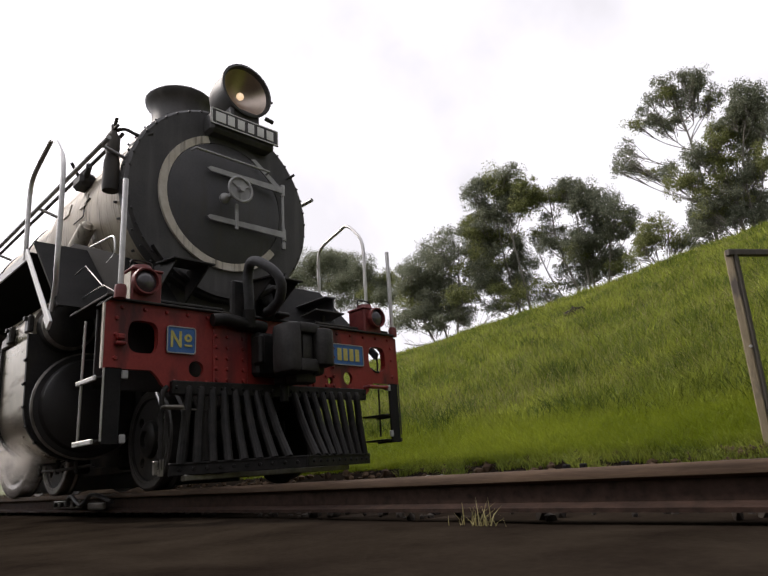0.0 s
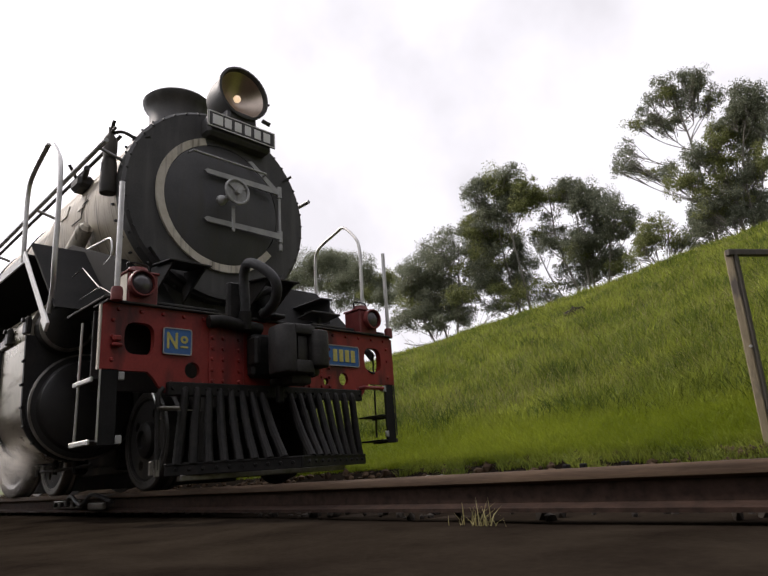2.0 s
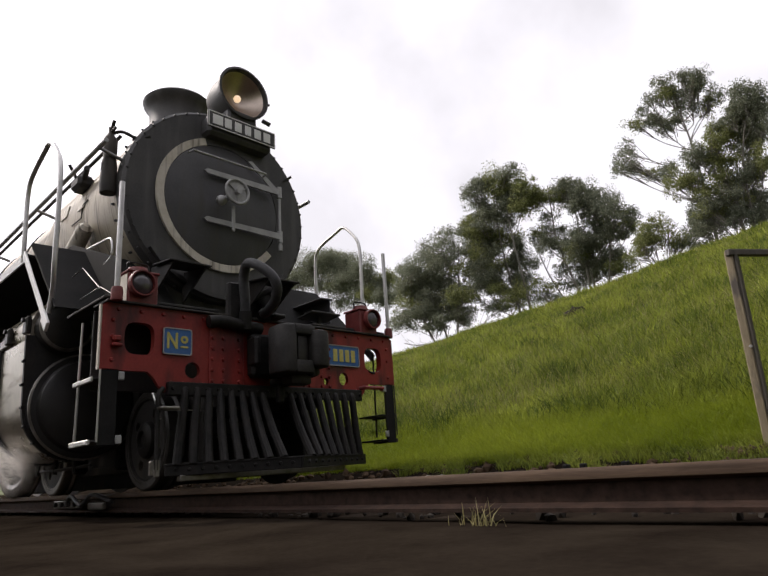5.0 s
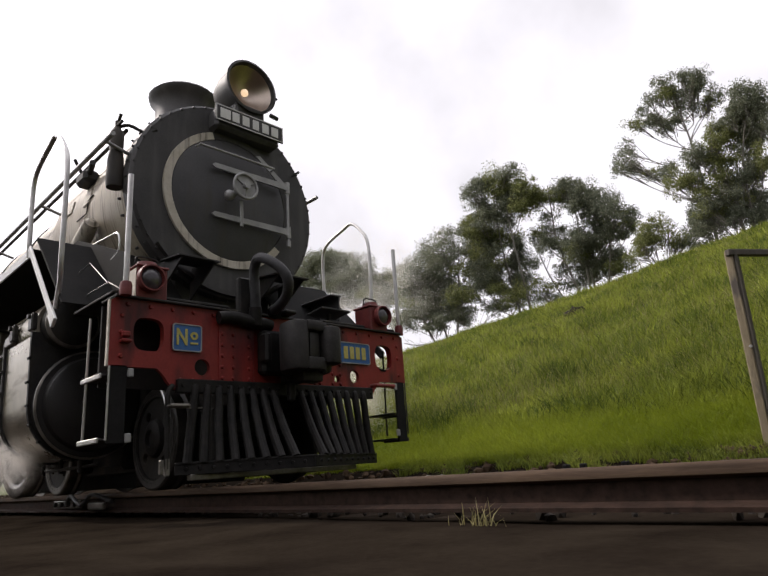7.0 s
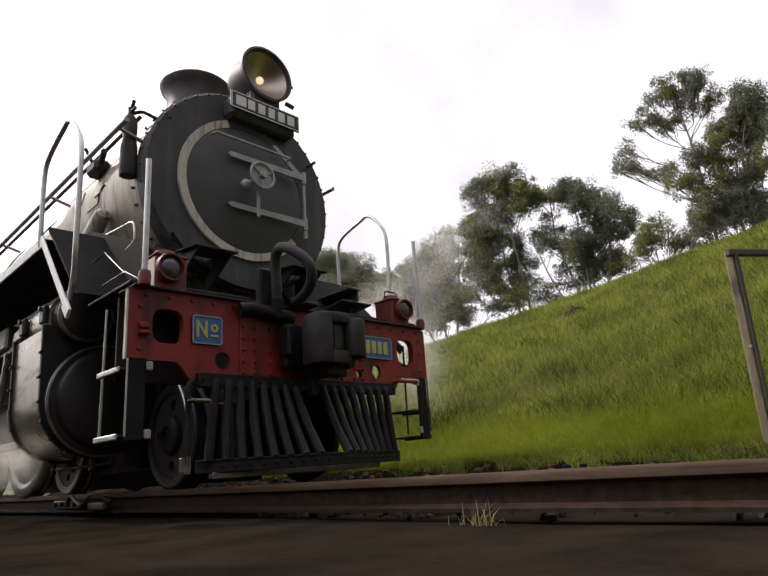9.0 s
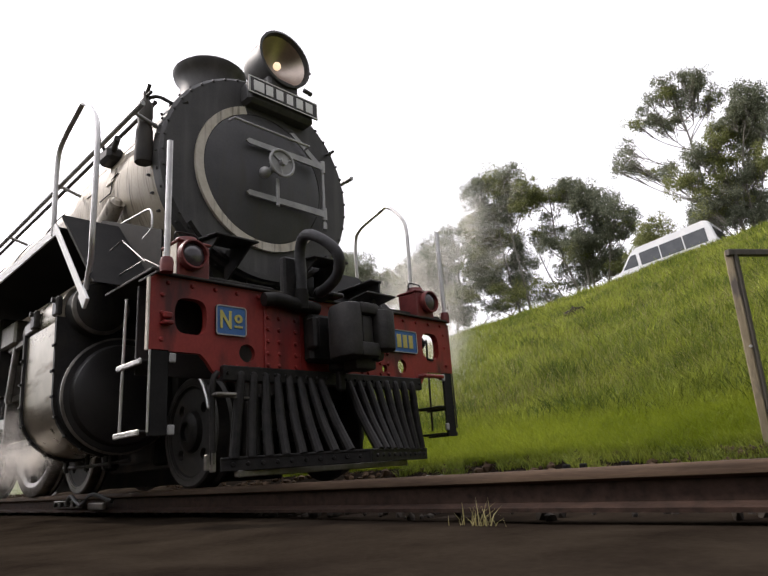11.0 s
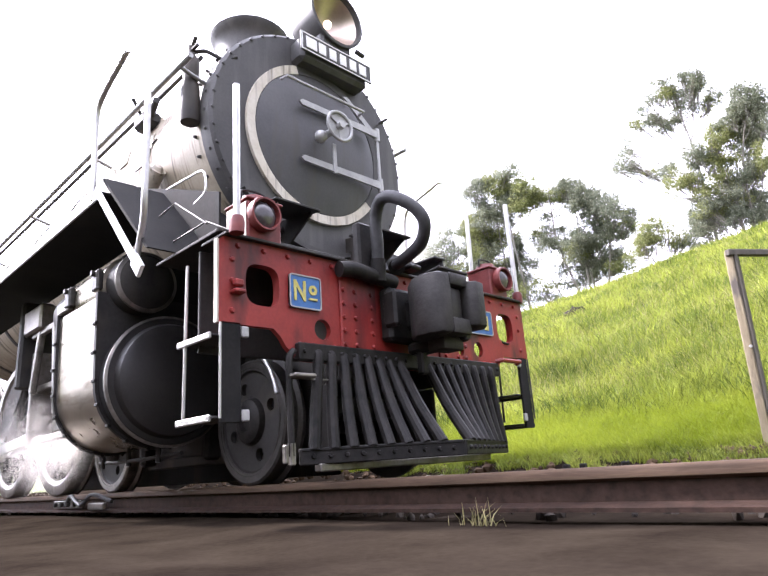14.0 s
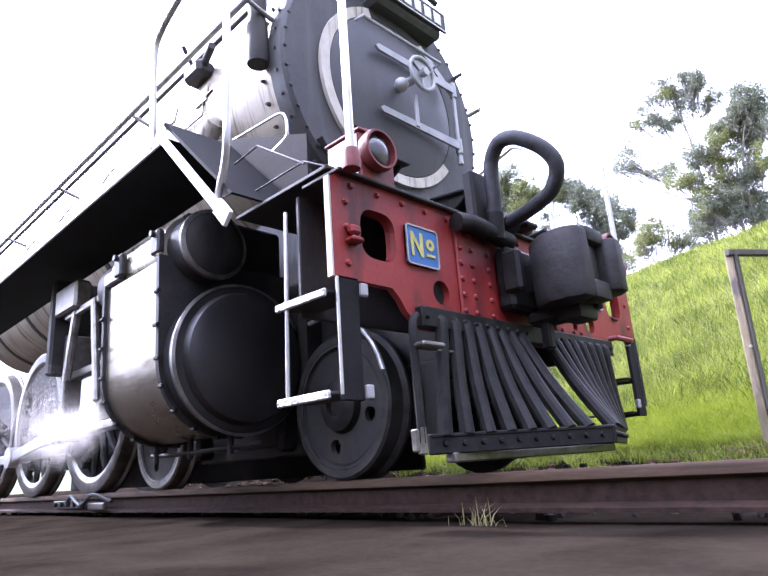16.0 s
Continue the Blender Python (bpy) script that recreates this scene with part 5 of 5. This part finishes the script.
def make_tree(seed, base, blobs, young=0.25, size=0.11, cover=3.6, fat=1.15, stems=2):
    """Several slender stems that fork low, limbs to every billow of the crown, and the leaves."""
    rng = np.random.default_rng(seed)
    rnd = random.Random(seed)
    ground_z = float(hill_height(np.array(base[0]), np.array(base[1])))
    root = thing("eucalyptus_tree", "tall gum tree with slender pale stems and grey-green crown", "tree", "trees along the crest", at=(base[0], base[1], ground_z))
    order = sorted(blobs)
    span = max(b[1] for b in blobs) - ground_z
    thick = 0.0095 * span
    leaves, young_leaves, leads = [], [], []
    twigs = B()
    for i in range(stems):
        share = order[len(order) * i // stems: len(order) * (i + 1) // stems]
        tip = max(share, key=lambda b: b[1])
        tip = Vector((tip[0] - base[0], rnd.uniform(-1, 1), tip[1] - ground_z))
        foot = Vector((0.35 * (i - (stems - 1) / 2), 0, -0.3))
        line = smooth_path([foot, foot.lerp(tip, 0.3) + Vector((rnd.uniform(-0.3, 0.3) - 0.05 * tip.x, 0.2, 0)), foot.lerp(tip, 0.65) + Vector((rnd.uniform(-0.4, 0.4), -0.2, 0)), tip], 7)
        bm = B()
        tube(bm, line, thick, 0.02, seg=8)
        part("stem", bm, M_BARK, root)
        leads.append(line)
    fill = []
    for i, a in enumerate(blobs):
        for b in blobs[i + 1:]:
            gap = math.hypot(a[0] - b[0], a[1] - b[1])
            if 0.6 * (a[2] + b[2]) < gap < 2.0 * (a[2] + b[2]) and rnd.random() < 0.5:
                fill.append(tuple(0.5 * (u + v) * (1 if j < 2 else 0.8) for j, (u, v) in enumerate(zip(a, b))))
    for x, z, rx, rz in [*blobs, *fill]:
        c = Vector((x - base[0], rnd.uniform(-1.6, 1.6) * min(1.0, rx + 0.3), z - 0.8 * rz - ground_z))
        line = min(leads, key=lambda ln: min((p - c).length for p in ln))
        near = min((p for p in line), key=lambda p: (p - (c - Vector((0, 0, 1.2 + 0.5 * abs(p.x - c.x))))).length)
        mid = near.lerp(c, 0.5) + Vector((rnd.uniform(-0.25, 0.25), rnd.uniform(-0.3, 0.3), rnd.uniform(-0.35, 0.1)))
        if (x, z, rx, rz) in blobs:
            bm = B()
            tube(bm, smooth_path([near, mid, c + Vector((0, 0, rz * 0.2))], 5), thick * 0.26, 0.012, seg=6)
            part("limb", bm, M_BARK, root)
        quads, hub = leaf_cloud(rng, c, (rx * fat * 0.9, (rx + rz) * 0.6 * fat, rz * fat * 1.35), size, cover * rng.uniform(0.75, 1.2))
        for h in hub[::3]:
            h = Vector(h)
            st = mid.lerp(c, rnd.uniform(0.1, 0.8))
            tube(twigs, [st, st.lerp(h, 0.5) + Vector((0, 0, rnd.uniform(-0.08, 0.1))), h], 0.02, 0.008, seg=4)
        (young_leaves if rng.random() < young else leaves).append(quads)
    tagged(part("branchwork", twigs, M_BARK, root), kind="stuff")
    for name, qs, m, lab in (("crown", leaves, M_LEAF, ""), ("young_crown", young_leaves, M_LEAFY, "yellower young foliage")):
        if qs:
            v = np.concatenate(qs)
            me = bpy.data.meshes.new(name)
            me.from_pydata(v.reshape(-1, 3).tolist(), [], np.arange(len(v) * 4).reshape(-1, 4).tolist())
            me.materials.append(m)
            ob = tagged(new(name, me), lab)
            ob.parent = root
    return root


make_tree(40, (-55.3, 46), [(-59.6, 25.5, 2.4, 1.5), (-56.6, 25.6, 2.3, 1.2), (-53.8, 24.8, 2.3, 1.1), (-51.5, 23.0, 1.4, 1.2), (-63.3, 24.8, 2.2, 1.1), (-58.7, 23.2, 2.0, 0.8), (-65.5, 25.1, 1.5, 1.0), (-48.4, 22.3, 1.4, 1.1), (-46.5, 20.9, 1.4, 1.3), (-47.8, 19.5, 1.6, 1.1), (-46.0, 18.2, 1.3, 1.2), (-54.1, 21.4, 2.5, 1.0), (-55.1, 20.1, 2.0, 1.0), (-50.3, 19.5, 1.5, 0.9)], 0.1, 0.132, 1.89, 1.3, 3)
make_tree(41, (-29.0, 34), [(-31.0, 16.4, 1.5, 0.7), (-32.4, 15.7, 1.3, 1.0), (-32.9, 14.3, 1.2, 0.9), (-30.7, 14.6, 1.1, 0.7), (-28.1, 16.3, 1.2, 0.8), (-27.1, 16.8, 0.9, 0.5), (-28.8, 15.3, 1.0, 0.6), (-31.4, 12.7, 1.4, 0.8), (-29.3, 13.4, 1.1, 0.7), (-33.1, 12.3, 1.2, 0.6), (-32.2, 10.9, 1.3, 0.5), (-29.8, 11.1, 1.1, 0.7), (-27.0, 12.0, 1.2, 0.6), (-27.9, 10.7, 1.1, 0.6), (-25.5, 11.1, 1.0, 0.6), (-30.2, 10.1, 0.9, 0.3)], 0.2, 0.106, 1.8, 1.35, 3)
make_tree(42, (-23.0, 36), [(-25.0, 20.5, 1.1, 0.9), (-23.6, 20.8, 1.0, 0.6), (-22.3, 20.5, 1.0, 0.5), (-21.3, 19.4, 0.9, 0.7), (-25.8, 20.1, 0.8, 0.6), (-24.8, 18.6, 1.2, 0.9), (-27.0, 18.5, 1.0, 0.7), (-27.9, 17.3, 1.0, 0.7), (-23.4, 18.9, 1.1, 0.8), (-22.0, 18.0, 0.9, 0.8), (-26.0, 17.1, 1.2, 0.8), (-24.2, 16.3, 1.0, 0.6), (-25.7, 15.2, 1.2, 0.8), (-23.7, 15.0, 0.7, 0.5), (-27.7, 14.9, 1.2, 0.9), (-25.5, 13.5, 1.2, 0.8), (-23.9, 12.7, 0.8, 0.6), (-22.8, 11.3, 0.9, 0.6), (-24.9, 11.4, 1.2, 0.7), (-27.3, 12.6, 1.1, 0.8)], 0.3, 0.106, 1.8, 1.3, 2)
make_tree(43, (-18.6, 37), [(-20.1, 18.9, 0.9, 0.7), (-21.1, 18.3, 0.8, 0.7), (-19.5, 18.1, 0.6, 0.5), (-18.8, 18.6, 0.6, 0.4), (-17.7, 18.0, 0.7, 0.6), (-17.1, 17.2, 0.8, 0.7), (-16.4, 16.0, 0.8, 0.8), (-18.0, 16.6, 0.8, 0.7), (-15.7, 15.2, 0.6, 0.7), (-15.0, 15.0, 0.4, 0.7), (-16.3, 14.6, 0.8, 0.5), (-17.6, 15.4, 0.7, 0.5), (-20.9, 17.0, 0.6, 0.4), (-19.0, 14.1, 0.9, 0.6), (-17.7, 14.1, 0.8, 0.6), (-20.8, 14.7, 0.8, 0.6), (-20.3, 12.9, 0.7, 0.5), (-18.6, 12.7, 1.0, 0.6), (-17.0, 13.0, 0.9, 0.5), (-16.4, 12.1, 0.7, 0.5)], 0.12, 0.101, 1.72, 1.5, 4)
make_tree(44, (-8.3, 30), [(-8.1, 18.6, 0.6, 0.4), (-7.4, 18.3, 0.5, 0.4), (-7.0, 17.5, 0.4, 0.5), (-8.9, 18.6, 0.5, 0.4), (-9.6, 18.2, 0.5, 0.5), (-10.1, 17.7, 0.4, 0.4), (-10.9, 17.3, 0.5, 0.4), (-9.2, 17.4, 0.4, 0.4), (-8.3, 17.6, 0.5, 0.4), (-7.6, 17.3, 0.4, 0.4), (-9.6, 16.4, 0.4, 0.4), (-11.9, 16.4, 0.4, 0.6), (-12.3, 15.5, 0.4, 0.4), (-11.7, 15.4, 0.4, 0.4), (-11.0, 14.5, 0.5, 0.3), (-10.2, 14.7, 0.5, 0.4), (-9.8, 14.0, 0.5, 0.5), (-12.0, 14.7, 0.4, 0.3)], 0.15, 0.075, 1.39, 1.35, 1)
make_tree(45, (-6.6, 29), [(-5.4, 15.6, 0.5, 0.5), (-4.8, 15.5, 0.4, 0.5), (-6.0, 15.5, 0.4, 0.4), (-6.6, 15.1, 0.4, 0.4), (-5.8, 14.8, 0.5, 0.5), (-5.0, 14.3, 0.4, 0.6), (-7.2, 14.8, 0.4, 0.4), (-7.3, 13.9, 0.5, 0.4), (-8.0, 13.6, 0.5, 0.5), (-7.0, 13.1, 0.5, 0.4), (-8.6, 13.1, 0.5, 0.4), (-9.0, 12.4, 0.5, 0.5), (-7.8, 12.4, 0.5, 0.4), (-6.4, 11.9, 0.5, 0.4), (-5.4, 12.4, 0.4, 0.6), (-7.3, 11.4, 0.5, 0.5), (-6.4, 10.8, 0.5, 0.5), (-8.3, 11.0, 0.5, 0.4), (-7.3, 10.4, 0.5, 0.4), (-6.2, 10.0, 0.4, 0.4), (-8.7, 10.1, 0.6, 0.4)], 0.3, 0.075, 2.05, 1.55, 2)
make_tree(47, (-19.6, 38), [(-22.9, 16.3, 0.7, 0.5), (-24.2, 14.7, 0.8, 0.6), (-23.2, 11.7, 1.0, 0.4), (-24.8, 12.1, 1.0, 0.6), (-21.9, 11.9, 0.8, 0.4), (-19.9, 12.1, 0.9, 0.4), (-18.2, 11.9, 0.9, 0.3), (-16.6, 12.0, 0.6, 0.3), (-18.3, 13.4, 0.9, 0.6), (-20.2, 14.5, 0.7, 0.6), (-20.6, 16.0, 0.5, 0.4)], 0.2, 0.101, 1.8, 1.6, 3)
make_tree(48, (-6.4, 31), [(-6.0, 14.1, 0.5, 0.5), (-6.8, 14.5, 0.4, 0.4), (-6.3, 12.2, 0.5, 0.4), (-7.3, 12.5, 0.5, 0.5), (-8.5, 11.0, 0.5, 0.4), (-7.5, 10.5, 0.5, 0.3), (-6.3, 11.3, 0.4, 0.4), (-9.4, 11.6, 0.4, 0.4), (-9.9, 10.3, 0.5, 0.3), (-5.7, 14.5, 0.4, 0.5)], 0.3, 0.075, 2.13, 1.6, 2)
make_tree(46, (-11.4, 31), [(-12.0, 11.7, 0.4, 0.4), (-11.1, 11.7, 0.4, 0.4), (-10.6, 11.1, 0.4, 0.4), (-11.1, 10.7, 0.5, 0.3), (-12.1, 10.8, 0.5, 0.4), (-12.7, 10.5, 0.5, 0.3), (-10.2, 10.7, 0.4, 0.4)], 0.9, 0.075, 1.64, 1.5, 2)


# ---------------------------------------------------------------- minibus on the crest road
def make_minibus():
    van = thing("minibus", "white high-roofed minibus with dark windows on the crest road", "minibus")
    # side outline in (x, z); it drives towards -x
    side = [(-2.62, 0.35), (-2.66, 0.75), (-2.55, 1.05), (-1.85, 1.25), (-1.25, 1.98), (-0.9, 2.18), (2.3, 2.28), (2.55, 2.15), (2.68, 1.2), (2.66, 0.35)]
    bm = B()
    plate(bm, side, [], 1.72, at_y(0, -0.86, 0))
    bmesh.ops.bevel(bm, geom=[e for e in bm.edges if e.is_manifold and e.calc_face_angle(0) > 0.25], offset=0.05, segments=2, affect="EDGES")
    part("body", bm, M_VAN, van)
    for s in (-1, 1):
        y = -0.868 if s < 0 else 0.862
        for name, out in (("cab_window", [(-1.72, 1.27), (-1.22, 1.86), (-0.95, 1.86), (-0.95, 1.27)]), ("side_window", [(-0.80, 1.24), (-0.80, 1.86), (0.15, 1.88), (0.15, 1.24)]),
                          ("side_window", [(0.20, 1.24), (0.20, 1.88), (1.25, 1.9), (1.25, 1.24)]), ("side_window", [(1.30, 1.24), (1.30, 1.9), (2.3, 1.92), (2.3, 1.24)])):
            bm = B()
            plate(bm, out, [], 0.006, at_y(0, y, 0))
            part(name, bm, M_GLASS, van, smooth=0)
    bm = B()
    box(bm, (2.63, 0, 1.62), (0.03, 1.45, 0.55), 0.01, Matrix.Rotation(-0.12, 4, "Y"))
    part("rear_window", bm, M_GLASS, van)
    bm = B()
    box(bm, (-1.57, 0, 1.62), (0.02, 1.4, 0.8), 0.006, Matrix.Rotation(0.69, 4, "Y"))
    part("windscreen", bm, M_GLASS, van)
    for x in (-1.75, 1.55):
        for s in (-1, 1):
            bm = B()
            rod(bm, (x, s * 0.70, 0.33), (x, s * 0.875, 0.33), 0.33, seg=24)
            w = part("wheel", bm, M_RUBBER, van)
            bm = B()
            rod(bm, (x, s * 0.86, 0.33), (x, s * 0.885, 0.33), 0.19, seg=18)
            part("rim", bm, M_BAR, w)
    return van


MINIBUS = make_minibus()


# ---------------------------------------------------------------- steam
# white steam, tinted cream in its colour for the warm sunlight
M_STEAM = foliage("steam_droplets", (0.93, 0.88, 0.81), (0.97, 0.94, 0.89), 2.0, 0.02, 0.6)


def make_steam(name, label, seed, puffs, drop):
    """Clouds of tiny droplets, thick in the middle of each puff and thinning outwards in billows."""
    cloud = thing(name, label, "steam")
    rng = np.random.default_rng(seed)
    for c, r, n in puffs:
        hub = rng.normal(size=(26, 3)) * 0.55
        p = hub[rng.integers(0, 26, n)] + rng.normal(size=(n, 3)) * rng.uniform(0.12, 0.5, (n, 1))
        p = np.array(c) + p * np.array(r)
        p = p[p[:, 2] > 0.02] if name == "drain_steam" else p
        a, b = rng.normal(size=(len(p), 3)), rng.normal(size=(len(p), 3))
        v = np.stack([p + a * drop * 0.6, p + b * drop * 0.6, p - (a + b) * drop * 0.4], 1)
        me = bpy.data.meshes.new("puff")
        me.from_pydata(v.reshape(-1, 3).tolist(), [], np.arange(len(p) * 3).reshape(-1, 3).tolist())
        me.materials.append(M_STEAM)
        ob = tagged(new("puff", me), kind="stuff")
        ob.parent = cloud
    return cloud


DRAIN_STEAM = make_steam("drain_steam", "white steam blowing from the cylinder drains", 1,
                         [((-2.05, -1.12, 0.28), (0.13, 0.10, 0.12), 60000), ((-2.42, -1.12, 0.26), (0.30, 0.15, 0.16), 60000), ((-2.95, -1.1, 0.40), (0.36, 0.2, 0.2), 40000)], 0.0014)
SIDE_STEAM = make_steam("drifting_steam", "thin pale steam drifting up behind the locomotive", 2,
                        [((0, 0, 0.5), (0.5, 0.4, 0.5), 200000), ((-0.6, 0.2, 1.2), (0.6, 0.4, 0.55), 200000), ((0.1, 0.4, 1.9), (0.5, 0.4, 0.5), 140000)], 0.0022)


# ---------------------------------------------------------------- what moves
TRAVEL = ((0.0, -2.042), (0.5, -2.072), (1.0, -2.090), (1.5, -2.093), (2.0, -2.093), (3.0, -2.093), (4.0, -2.093), (4.7, -2.093), (5.3, -2.087), (5.9, -2.064),
          (6.5, -2.022), (7.0, -1.966), (7.5, -1.896), (8.0, -1.829), (8.5, -1.770), (9.0, -1.721), (9.6, -1.660), (10.2, -1.585), (10.8, -1.492), (11.5, -1.363),
          (12.0, -1.269), (12.5, -1.171), (13.0, -1.053), (13.5, -0.925), (14.0, -0.776), (14.5, -0.611), (15.0, -0.427), (15.5, -0.222), (16.0, 0.0))
BEAM_X = -1.555


def motions():
    walk(LOCO, [(t, pose(BEAM_X + s, 0, 0)) for t, s in TRAVEL])
    for wheel, x, y in BOGIE:
        walk(wheel, [(t, pose(x, y, ROLL_R, 0, math.degrees(s / ROLL_R), 0)) for t, s in TRAVEL])
    for wheel, x, y in DRIVERS:
        q = 90 if y > 0 else 0
        walk(wheel, [(t, pose(x, y, DRIVE_R, 0, math.degrees(s / DRIVE_R) + 200 + q, 0)) for t, s in TRAVEL])

    def pin(s, side):
        a = s / DRIVE_R + radians(200 + (90 if side > 0 else 0))
        return CRANK * math.sin(a), CRANK * math.cos(a)

    for ob, side in COUPLING:
        rows = []
        for t, s in TRAVEL:
            px, pz = pin(s, side)
            rows.append((t, pose(DRIVE_X[2] + px, side * 0.70, DRIVE_R + pz)))
        walk(ob, rows)
    for (ob, side), (head, _) in zip(CONNECT, CROSS):
        rows, heads = [], []
        for t, s in TRAVEL:
            px, pz = pin(s, side)
            x0, z0, z1 = DRIVE_X[1] + px, DRIVE_R + pz, 0.62
            run = math.sqrt(CON_LEN ** 2 - (z1 - z0) ** 2)
            rows.append((t, pose(x0, side * 0.78, z0, 0, -math.degrees(math.atan2(z1 - z0, run)), 0)))
            heads.append((t, pose(x0 + run, side * 0.88, z1)))
        walk(ob, rows)
        walk(head, heads)
    rows = []
    for t in (0.0, 6.0, 9.0, 10.0, 11.0, 11.6, 12.2, 13.0, 14.0, 16.0):
        x = -15.7 - 19.0 * (t - 11.3)
        rows.append((t, pose(x, 27.35, float(crest_height(x)) + 0.42, 0, -4.8 if -60 < x < 30 else 0, 0)))
    walk(MINIBUS, rows)
    drift = lambda t, *v: float(np.interp(t, (0.0, 6.5, 9.0, 11.5, 14.0, 15.0, 16.0), v))
    walk(DRAIN_STEAM, [(t, pose(BEAM_X + s + drift(t, 0.45, 0.4, 0.15, 0.0, 0.0, -0.3, -0.5), 0, drift(t, 0, 0, 0, 0, 0, 0.08, 0.14))) for t, s in TRAVEL])
    walk(SIDE_STEAM, [(0.0, pose(-9.6, 2.6, 0.1)), (5.5, pose(-9.4, 2.6, 0.1)), (7.0, pose(-5.7, 2.8, 0.6)), (9.0, pose(-5.0, 3.0, 0.7)), (11.5, pose(-4.6, 3.1, 1.1)), (12.5, pose(-4.9, 3.2, 1.5)), (14.0, pose(-5.6, 3.6, 2.4)), (16.0, pose(-6.8, 4.2, 3.6))])


motions()
